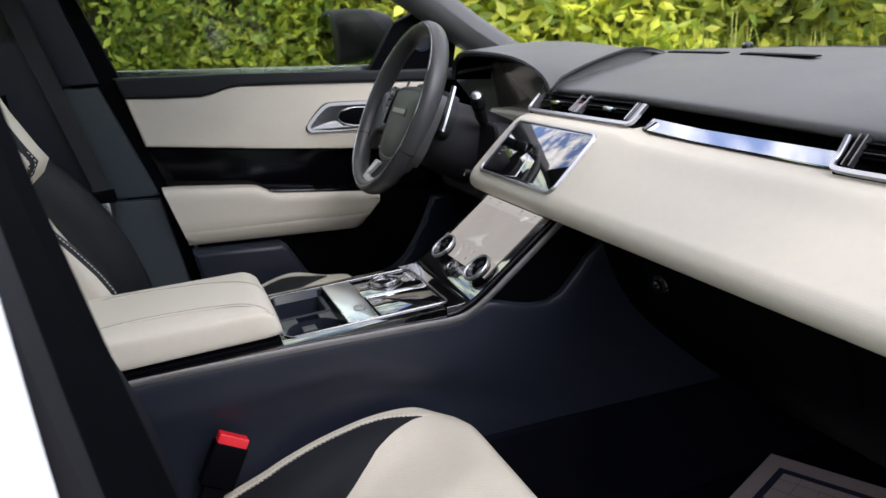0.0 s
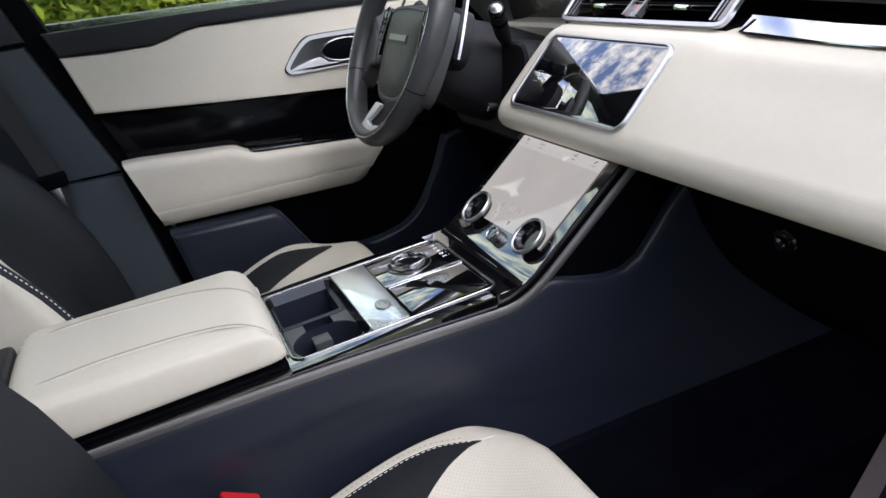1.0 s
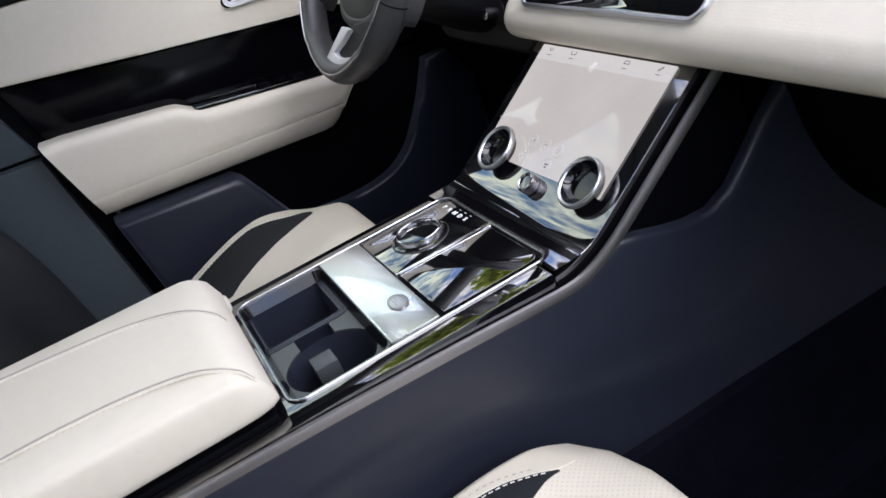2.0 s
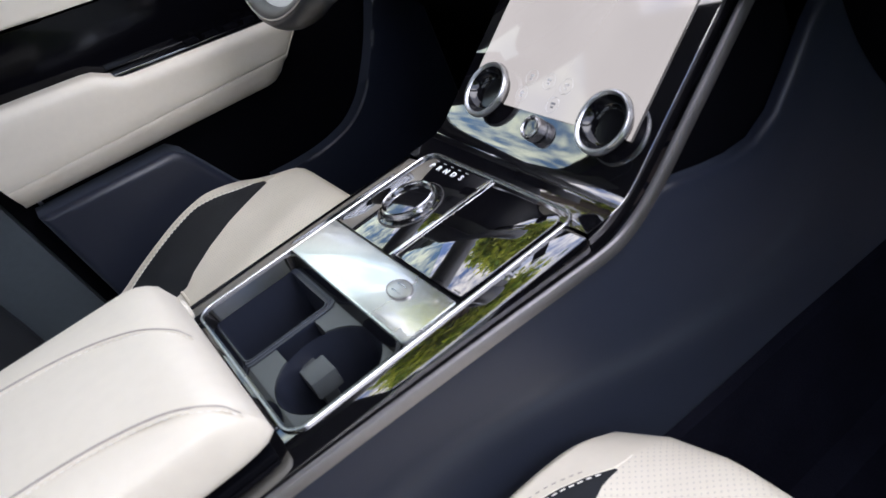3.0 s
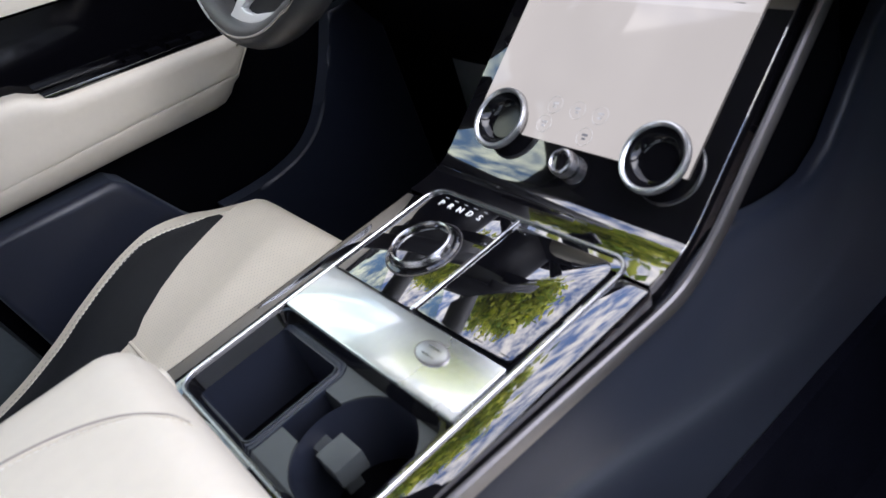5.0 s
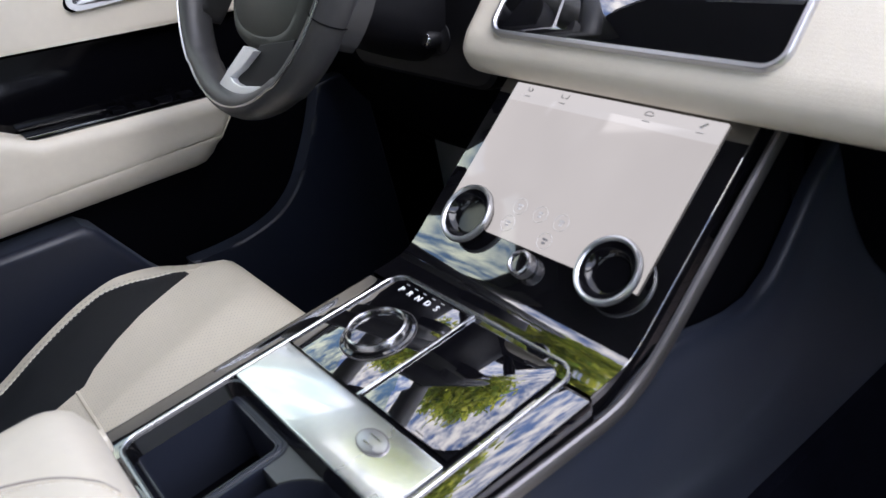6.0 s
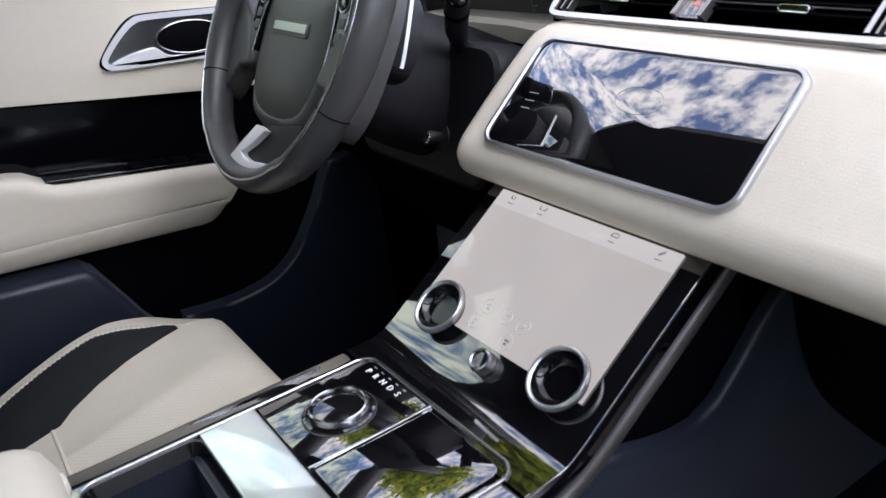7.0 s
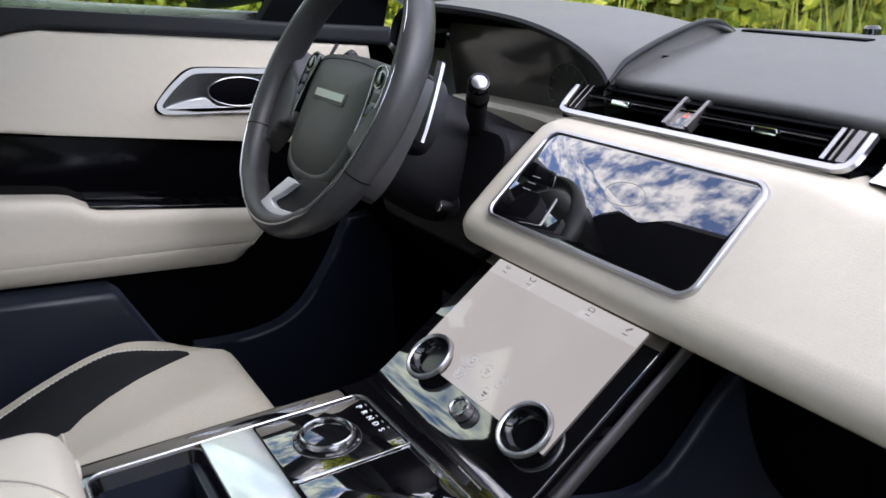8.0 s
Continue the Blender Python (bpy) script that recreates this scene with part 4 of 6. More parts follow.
def armrest():
    a = thing("armrest", "cream leather centre armrest with two stitched seams", "armrest")
    # outline in plan: blunt rounded rear, square front
    rings = []
    for i in range(41):
        f = i / 40
        x = -0.148 + 0.281 * f
        rear, front = max(0, (0.03 - (x + 0.148)) / 0.03), max(0, (x - 0.101) / 0.032)
        w = 0.1125 * (1 - 0.35 * (1 - math.sqrt(max(1 - rear ** 2, 0)))) * (1 - 0.09 * (1 - math.sqrt(max(1 - front ** 2, 0))))
        drop = 0.022 * (1 - math.sqrt(max(1 - rear ** 2, 0))) + 0.030 * (1 - math.sqrt(max(1 - front ** 2, 0)))
        lift = 0.006 * (1 - f)
        top = 0.9135 + lift - drop
        under = max(0, (0.06 - (x + 0.148)) / 0.06)
        low = 0.867 + 0.026 * (1 - math.sqrt(max(1 - under ** 2, 0)))
        mid = low + 0.4 * (top - low)
        sec = [(-0.955, low), (-0.99, low + 0.004), (-1.0, mid), (-0.985, mid + 0.62 * (top - mid)), (-0.93, top - 0.006), (-0.82, top - 0.0015), (-0.5, top + 0.0015), (0, top + 0.003), (0.5, top + 0.0015), (0.82, top - 0.0015), (0.93, top - 0.006), (0.985, mid + 0.62 * (top - mid)), (1.0, mid), (0.99, low + 0.004), (0.955, low)]
        rings.append(curve_pts([(x, w * y, z) for y, z in sec], 3))
    body = part("cushion", loft(rings, caps=True), M["cream"], a, sharp=50)

    def skin(x, y):
        rear, front = max(0, (0.03 - (x + 0.148)) / 0.03), max(0, (x - 0.101) / 0.032)
        drop = 0.022 * (1 - math.sqrt(max(1 - rear ** 2, 0))) + 0.030 * (1 - math.sqrt(max(1 - front ** 2, 0)))
        s = abs(y) / 0.1125
        return 0.9135 + 0.006 * (1 - (x + 0.148) / 0.281) - drop + 0.003 - 0.0045 * s ** 2 - 0.010 * max(s - 0.8, 0) / 0.2
    for pts in ([(-0.14, 0.070), (-0.08, 0.066), (0.0, 0.058), (0.055, 0.045), (0.095, 0.022), (0.118, 0.0), (0.126, -0.012)],
                [(-0.135, -0.070), (-0.06, -0.066), (0.0, -0.066), (0.05, -0.072), (0.09, -0.085), (0.115, -0.098), (0.124, -0.105)]):
        line = curve_pts([(x, y, skin(x, y)) for x, y in pts], 8)
        rings = [[p + Vector((0, 0.0008 * math.cos(t * math.pi / 3), 0.0012 + 0.0008 * math.sin(t * math.pi / 3))) for t in range(6)] for p in line]
        part("seam_groove", loft(rings, closed=True, caps=True), M["groove"], body, "fine dark seam line")
        for off in (-0.0021, 0.0021):
            seam = [p + Vector((0, off, 0.0002)) for p in line]
            rings = [[p + Vector((0, 0.0015 * math.cos(t * math.pi / 3), 0.0012 * math.sin(t * math.pi / 3))) for t in range(6)] for p in seam]
            part("seam", loft(rings, closed=True, caps=True), M["cream"], body, "raised leather seam")
        stitches([p + Vector((0, -0.0045, 0.0002)) for p in line], (0, 0, 1), body, M["thread"], 0.003, 0.002, 0.0004)
    part("base", box(-0.142, 0.126, -0.110, 0.110, 0.8565, 0.8625, 0.002), M["black"], a)
    part("hinge_cover", box(-0.172, -0.143, -0.030, 0.065, 0.8605, 0.922, 0.008, 3), M["cover"], a, "dark hinge cover")
    part("latch", box(0.120, 0.136, 0.082, 0.098, 0.864, 0.880, 0.005, 3), M["cream"], a, "small leather pull tab")
    return a


armrest()


def rear_console():
    c = thing("rear_console", "dark plastic rear end of the centre console", "console")
    part("body", box(-0.42, -0.150, -0.105, 0.105, 0.80, 0.900, 0.02, 4), M["plastic"], c)
    part("panel", box(-0.38, -0.17, -0.08, 0.08, 0.899, 0.903, 0.001), M["piano"], c)


rear_console()


def lower_display():
    d = thing("lower_touchscreen", "white lit touchscreen in the gloss black console ramp", "touchscreen")
    part("screen", plate(rrect(-0.0012, 0.066, 0.2095, 0.132, 0.001, 2), DISP @ Matrix.Translation((0, 0, 0.0012)), 0.0012), M["display"], d, "lit white display")
    part("screen_header", plate(rrect(-0.0012, 0.1235, 0.209, 0.0165, 0.0005, 2), DISP @ Matrix.Translation((0, 0, 0.0015)), 0.0006), M["display_bar"], d)
    def flat_bar(x0, y0, x1, y1, w=0.0007):
        """A thin printed stroke on the screen."""
        a = math.degrees(math.atan2(y1 - y0, x1 - x0))
        return box(0, math.hypot(x1 - x0, y1 - y0), -w / 2, w / 2, 0.0014, 0.0018, m=DISP @ pose(x0, y0, 0, 0, 0, a))
    icons = {-0.086: [(-2.4, 0.4, 1.2, 0.0), (-2.4, 0.4, -3.0, 3.6), (1.6, 0.4, 2.6, 2.2), (0.6, 2.0, 1.2, 3.2)],
             -0.046: [(-4.0, 3.4, -3.4, 0.2), (-3.4, 0.2, -0.8, 0.0), (0.8, 0.0, 3.4, 0.2), (3.4, 0.2, 4.0, 3.4)],
             0.039: [(-3.6, 0.2, 3.6, 0.2), (-3.6, 0.2, -3.6, 1.8), (-3.6, 1.8, -2.2, 3.4), (-2.2, 3.4, 2.0, 3.4), (2.0, 3.4, 3.6, 1.8), (3.6, 1.8, 3.6, 0.2)],
             0.086: [(-2.4, -0.2, 2.0, 3.4), (2.0, 3.4, 2.8, 2.6), (2.8, 2.6, -1.6, -1.0), (-1.6, -1.0, -2.4, -0.2)]}
    for x, strokes in icons.items():
        part("menu_icon", join(*[flat_bar(x + a / 1000, 0.1255 + b / 1000, x + c / 1000, 0.1255 + e / 1000) for a, b, c, e in strokes]), M["icon"] if x < 0 else M["pale_mark"], d)
        part("menu_caption", box(x - 0.0032, x + 0.0032, 0.1205, 0.1212, 0.0014, 0.0018, m=DISP), M["pale_mark"], d)
    for x, y in ((-0.029, 0.0285), (-0.006, 0.0280), (0.0165, 0.0275), (-0.032, 0.0125), (0.0105, 0.0100)):
        o = DISP @ Matrix.Translation((x, y, 0.0013))
        part("touch_button", sweep([o @ Vector((0.0068 * math.cos(t * math.pi / 16), 0.0068 * math.sin(t * math.pi / 16), 0)) for t in range(32)], [(-0.0002, 0), (0, 0.0002), (0.0002, 0)], DISP.to_3x3() @ Vector((0, 0, 1)), closed=True), M["pale_mark"], d)
        part("touch_symbol", join(box(x - 0.0026, x + 0.0026, y + 0.0005, y + 0.0022, 0.0012, 0.0015, m=DISP), box(x - 0.0016, x + 0.0016, y - 0.0025, y - 0.0008, 0.0012, 0.0015, m=DISP)), M["grey_mark"] if x > 0.008 and y < 0.02 else M["pale_mark"], d)
    for sx_ in (-0.0693, 0.0806):
        o = DISP @ Matrix.Translation((sx_, 0.0060, 0.0))
        k = thing("rotary_knob", "gloss black rotary knob with satin metal ring", "knob", "climate knobs")
        # lower side of the knob, its shade put into the black colour
        part("skirt", lathe([(0.0205, 0.0), (0.0212, 0.0030), (0.0238, 0.0062), (0.0246, 0.0074)], o, 56), M["bowl_black"], k, "tapered skirt blackened for the shade under the ring")
        part("ring", lathe([(0.0245, 0.0073), (0.0252, 0.0080), (0.0256, 0.0100), (0.0254, 0.0120), (0.0246, 0.0133), (0.0234, 0.0136), (0.0222, 0.0130), (0.0214, 0.0116)], o, 56), M["knob_metal"], k, "satin metal ring")
        part("knurl", join(*[box(-0.0003, 0.0003, 0.0250, 0.0257, 0.0082, 0.0108, m=o @ pose(0, 0, 0, 0, 0, a * 5)) for a in range(72)]), M["strip"], k)
        part("bowl", lathe([(0.0215, 0.0117), (0.0206, 0.0096), (0.0186, 0.0060), (0.0162, 0.0034), (0.0140, 0.0026), (0.0134, 0.0031), (0.0, 0.0032)], o, 48), M["bowl_black"], k, "gloss black dished face")
    o = DISP @ Matrix.Translation((0.0060, -0.0134, 0.0))
    k = thing("volume_knob", "small satin metal volume knob with knurled edge", "knob")
    part("ring", lathe([(0.0102, 0.0), (0.0102, 0.0088), (0.0098, 0.0102), (0.0084, 0.0108), (0.0075, 0.0096)], o, 40), M["chrome"], k)
    part("knurl", join(*[box(-0.0003, 0.0003, 0.0100, 0.0104, 0.0012, 0.0080, m=o @ pose(0, 0, 0, 0, 0, a * 7.5)) for a in range(48)]), M["strip"], k)
    part("cap", lathe([(0.0076, 0.0097), (0.0064, 0.0087), (0.0, 0.0089)], o, 32), M["knob_black"], k)


lower_display()


# ---- dashboard ----
FACE = [(0.704, 1.0865), (0.686, 1.0872), (0.668, 1.0866), (0.655, 1.0845), (0.641, 1.0785), (0.600, 1.0448), (0.562, 1.0115), (0.547, 0.9975), (0.540, 0.983), (0.546, 0.9675), (0.566, 0.957), (0.600, 0.953), (0.66, 0.957)]


def SAG(y):
    """How far the upper edge of the face falls on the passenger's side."""
    return table([(-0.60, 0.0165), (-0.45, 0.0145), (-0.30, 0.0115), (-0.20, 0.0085), (-0.175, 0.0)], y)


PAD_SAG = [(-0.72, 0.009), (-0.58, 0.009), (-0.446, 0.0075), (-0.29, 0.0035), (-0.10, 0.0)]


def dashboard():
    d = thing("dashboard", "wide dashboard with cream leather face and dark leather top", "dashboard")
    prof = curve_pts([(x, 0, z) for x, z in FACE], 4)
    cx, cz = 0.62, 1.01
    rings = []
    for y, k in ((0.1665, 0.55), (0.1655, 0.85), (0.162, 0.95), (0.156, 0.99), (0.148, 1.0)):
        rings.append([Vector((cx + (p.x - cx) * k, y - 0.006 * min(max((p.x - 0.565) / 0.10, 0), 1) ** 1.3 * min(max((p.z - 0.99) / 0.03, 0), 1), cz + (p.z - cz) * k)) for p in prof])
    for i in range(1, 31):
        y = 0.148 - 0.0296 * i
        rings.append([Vector((p.x, y, p.z - SAG(y) * min(max((p.z - 1.0) / 0.06, 0), 1))) for p in prof])
    face = part("face_panel", loft(rings, caps=True), M["cream_dash"], d, "cream grained leather face", sharp=60)
    # narrow cream shelf towards the instrument cluster
    rings = [[Vector((x, y, z)) for x, y, z in ((0.672, 0.146, 1.076), (0.669, 0.146, 1.068), (0.682, 0.146, 1.050))],
             [Vector((x, y, z)) for x, y, z in ((0.706, 0.205, 1.072), (0.701, 0.203, 1.065), (0.708, 0.20, 1.045))],
             [Vector((x, y, z)) for x, y, z in ((0.735, 0.30, 1.066), (0.73, 0.298, 1.06), (0.735, 0.296, 1.04))],
             [Vector((x, y, z)) for x, y, z in ((0.745, 0.50, 1.062), (0.74, 0.50, 1.056), (0.745, 0.50, 1.036))]]
    back = [[*r, Vector((r[0].x + 0.06, r[0].y + 0.01, r[0].z - 0.005))] for r in rings]
    back = [[r[3], r[0], r[1], r[2]] for r in back]
    part("cluster_shelf", loft(back), M["cream_dash"], d, "narrow cream leather shelf")

    # dark top
    top = curve_pts([(0.724, 0, 1.1125), (0.7140, 0, 1.1185), (0.7135, 0, 1.1255), (0.722, 0, 1.1305), (0.76, 0, 1.137), (0.83, 0, 1.146), (0.93, 0, 1.153), (1.03, 0, 1.156), (1.10, 0, 1.154), (1.17, 0, 1.146), (1.19, 0, 1.12)], 4)
    def pad(y0, y1, n, start):
        rings = []
        for i in range(n + 1):
            y = y0 + (y1 - y0) * i / n
            k = (y / 0.72) ** 2
            rings.append([Vector((p.x - 0.13 * k * max(p.x - 0.72, 0) / 0.45, y, p.z - 0.012 * k - table(PAD_SAG, y) * max(1 - (p.x - 0.71) / 0.32, 0))) for p in top if p.x >= start])
        return loft(rings)
    part("top_pad", pad(0.135, -0.72, 18, 0), M["grey_leather"], d, "dark grey leather top pad", sharp=60)
    part("top_pad_left", pad(0.72, 0.135, 12, 0.93), M["grey_leather"], d, "dark grey leather top pad", sharp=60)
    part("top_pad_mid", pad(0.26, 0.135, 4, 0.80), M["grey_leather"], d, "dark grey leather top pad", sharp=60)
    part("top_pad_end", pad(0.72, 0.615, 4, 0.73), M["grey_leather"], d, "dark grey leather top pad", sharp=60)
    # black slot under the top pad
    rings = [[Vector((x, y, z)) for x, z in ((0.7245, 1.1130 - 1.1 * table(PAD_SAG, y) - 0.012 * (y / 0.72) ** 2), (0.748, 1.100 - SAG(y)), (0.748, 1.088 - SAG(y)), (0.697, 1.0915 - SAG(y)))] for y in (0.17, 0.0, -0.17, -0.21, -0.30, -0.45, -0.58, -0.74)]
    part("vent_slot", loft(rings), M["black"], d)
    # dark lower part, each side of the console
    low = [(0.67, 0.9545), (0.630, 0.9475), (0.622, 0.940), (0.640, 0.905), (0.659, 0.848), (0.694, 0.785), (0.750, 0.722), (0.86, 0.62), (1.0, 0.52), (1.10, 0.45)]
    for y0, y1 in ((-0.135, -0.74), (0.135, 0.74)):
        pr = curve_pts([(x, 0, z) for x, z in low], 4)
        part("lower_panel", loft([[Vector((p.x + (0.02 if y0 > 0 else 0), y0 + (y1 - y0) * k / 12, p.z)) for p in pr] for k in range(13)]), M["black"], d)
    # glove box lid, its bolt cover
    m = plane_at((0.641, -0.43, 0.905), (0, -1, 0), (-0.33, 0, 1))
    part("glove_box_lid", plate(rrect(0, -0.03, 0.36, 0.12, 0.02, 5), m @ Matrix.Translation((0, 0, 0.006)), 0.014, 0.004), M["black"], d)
    bolt = plane_at((0.640, -0.296, 0.888), (0, -1, 0), (-0.25, 0, 1))
    part("bolt_cover", lathe([(0.0, 0.012), (0.006, 0.0115), (0.0085, 0.009), (0.009, 0.004), (0.014, 0.003), (0.015, 0.0)], bolt @ Matrix.Translation((0, 0, 0.006)), 24), M["knob_black"], d, "gloss black bolt cover")
    # air slots and a light sensor by the windscreen
    for y0, y1, x0, x1 in ((0.205, 0.02, 1.022, 1.004), (-0.035, -0.23, 0.998, 0.966)):
        rings = [[Vector((x, y, z)) for x, z in ((xx - 0.009, 1.1555), (xx - 0.009, 1.1578), (xx + 0.009, 1.1578), (xx + 0.009, 1.1555))] for xx, y in ((x0, y0), ((x0 + x1) / 2, (y0 + y1) / 2), (x1, y1))]
        part("air_slot", loft(rings, closed=True, caps=True), M["black"], d)
    part("light_sensor", lathe([(0.0, 0.012), (0.007, 0.011), (0.011, 0.007), (0.012, 0.0)], Matrix.Translation((1.105, 0.081, 1.1540)), 20), M["knob_black"], d)
    # gloss trim strip on the passenger's side
    rings = [[Vector((x, y, z)) for x, z in ((0.690, 1.0860), (0.6825, 1.0890), (0.6830, 1.0905), (0.7030, 1.1025), (0.7060, 1.1022), (0.712, 1.092))] for y in (-0.190, -0.30, -0.40, -0.535)]
    rings = [[Vector((p.x, p.y, p.z - SAG(p.y) * 0.9)) for p in r] for r in rings]
    part("trim_strip", loft(rings, closed=True, caps=True), M["mirror_strip"], d, "mirror-polished metal trim strip")
    rod = [(0.735, -0.20, 1.1065), (0.735, -0.50, 1.1045)]
    part("slot_rod", sweep([Vector(p) for p in rod], circle(0.0022, 8), (0, 0, 1)), M["strip"], d)
    return d


dashboard()


def air_vents():
    bar = [(-0.0030, -0.0026), (0.0022, -0.0030), (0.0034, -0.0012), (0.0034, 0.0014), (0.0020, 0.0030), (-0.0030, 0.0026)]

    def vent(y0, y1, group, label, hazard, low):
        v = thing("air_vent", label, "air vent", group)
        path = [(0.700, y0 + 0.003, 1.116 + low * 0.5), (0.688, y0 + 0.003, 1.106 + low), (0.6785, y0 + 0.002, 1.0975 + low), (0.6735, y0 - 0.004, 1.0935 + low), (0.6722, y0 - 0.03, 1.0925 + low), (0.6722, (y0 + y1) / 2, 1.0925 + low),
                (0.6722, y1 + 0.03, 1.0925 + low), (0.6735, y1 + 0.006, 1.0935 + low), (0.6785, y1 - 0.001, 1.0978 + low), (0.688, y1 - 0.003, 1.107 + low), (0.700, y1 - 0.003, 1.117 + low * 0.5)]
        part("frame_bar", tube(curve_pts(path, 5), bar, (0.62, 0, -0.78)), M["satin_silver"], v, "satin metal frame bar")
        # black strip that stands in for the shade below the frame bar
        part("shadow_gap", box(0.6765, 0.705, y1 - 0.002, y0 + 0.002, 1.0845 + low, 1.0895 + low), M["black"], v)
        for y, w, mat in ((y0 - 0.008, 0.0010, "strip"), (y0 - 0.017, 0.0010, "strip"), (y1 + 0.009, 0.0036, "strip"), (y1 + 0.0175, 0.0010, "strip"), (y1 + 0.0245, 0.0020, "chrome")):
            rings = []
            for t in range(4):
                f = t / 3
                c = Vector((0.680 + 0.026 * f, y, 1.0955 + low + (0.021 - low * 0.5) * f))
                rings.append([c + Vector((-0.0025, -w, 0.002)), c + Vector((0.003, -w, -0.003)), c + Vector((0.003, w, -0.003)), c + Vector((-0.0025, w, 0.002))])
            part("end_fin", loft(rings, closed=True, caps=True), M[mat], v, "satin metal fin")
        for x, z in ((0.699, 1.1035), (0.7035, 1.1105), (0.708, 1.1165)):
            part("slat", box(x - 0.008, x + 0.010, y1 + 0.030, y0 - 0.018, z - 0.0008 + low, z + 0.0008 + low, 0.0005), M["black"], v)
        part("slat_line", box(0.6940, 0.6952, y1 + 0.032, y0 - 0.020, 1.1082 + low, 1.1091 + low), M["strip"], v)
        for ty in ((0.0845, -0.090) if hazard else ((y0 + y1) / 2,)):
            out = rrect(0, 0, 0.026, 0.0062, 0.0030, 5)
            part("slat_tab", plate(out, plane_at((0.6865, ty, 1.1085 + low), (0, -1, 0), (0.35, 0, 0.94)), 0.012, 0.0012, 3), M["bright"], v, "bright metal slat tab")
        if hazard:
            for s in (-1, 1):
                rings = []
                for t in range(3):
                    f = t / 2
                    c = Vector((0.679 + 0.030 * f, 0.0005 + s * 0.0135, 1.0980 + 0.021 * f))
                    rings.append([c + Vector((-0.003, -0.0022, 0.003)), c + Vector((0.004, -0.0022, -0.004)), c + Vector((0.004, 0.0022, -0.004)), c + Vector((-0.003, 0.0022, 0.003))])
                part("hazard_frame", loft(rings, closed=True, caps=True), M["strip"], v, "metal side of the hazard switch")
            hz = plane_at((0.6925, 0.0005, 1.1075), (0, -1, 0), (0.82, 0, 0.57))
            part("hazard_switch", plate(rrect(0, 0, 0.0225, 0.034, 0.001, 2), hz, 0.006, 0.0006), M["piano"], v, "gloss black hazard light switch")
            tri = [(0.0052 * math.sin(a), 0.0052 * math.cos(a) - 0.001) for a in (0, 4 * math.pi / 3, 2 * math.pi / 3)]
            part("hazard_triangle", plate(tri, hz @ Matrix.Translation((0, 0, 0.0003)), 0.0006), M["hazard_red"], v, "pale red printed triangle")
    vent(0.160, -0.176, "dashboard vents", "black slatted air vent with bright metal frame and hazard switch", True, 0.0)
    vent(-0.548, -0.70, "dashboard vents", "black slatted air vent with bright metal frame", False, -0.0150)


air_vents()


def upper_display():
    m = plane_at((0.5545, 0, 1.0052), (0, -1, 0), (0.0865, 0, 0.0755))
    d = thing("upper_touchscreen", "dark glass touchscreen in a satin metal frame", "touchscreen")
    out = rrect(0.0075, 0.0527, 0.2700, 0.1145, 0.015, 8)
    path = [m @ Vector((x, y, 0.002)) for x, y in out]
    nz = m.to_3x3() @ Vector((0, 0, 1))
    part("frame", sweep(path, [(-0.0027, -0.006), (-0.0026, 0.0012), (-0.0014, 0.0028), (0.0012, 0.0028), (0.0024, 0.0012), (0.0027, -0.006)], nz, closed=True), M["satin_silver"], d, "satin metal frame")
    glass_pane = part("screen_glass", plate(rrect(0.0075, 0.0527, 0.2648, 0.1093, 0.0125, 6), m @ Matrix.Translation((0, 0, 0.0030)), 0.008, 0.0008), M["dark_glass"], d, "dark glossy screen glass")
    o = m @ Matrix.Translation((0.018, 0.064, 0.0031))
    part("badge_outline", sweep([o @ Vector((0.024 * math.cos(t * math.pi / 20), 0.0125 * math.sin(t * math.pi / 20), 0)) for t in range(40)], [(-0.0002, 0), (0, 0.0002), (0.0002, 0)], nz, closed=True), M["grey_mark"], glass_pane)
    for k in range(3):
        part("side_mark", box(-0.104 + 0.0, -0.092, 0.036 + 0.008 * k, 0.0366 + 0.008 * k, 0.0030, 0.0033, m=m), M["pale_mark"], glass_pane)


upper_display()


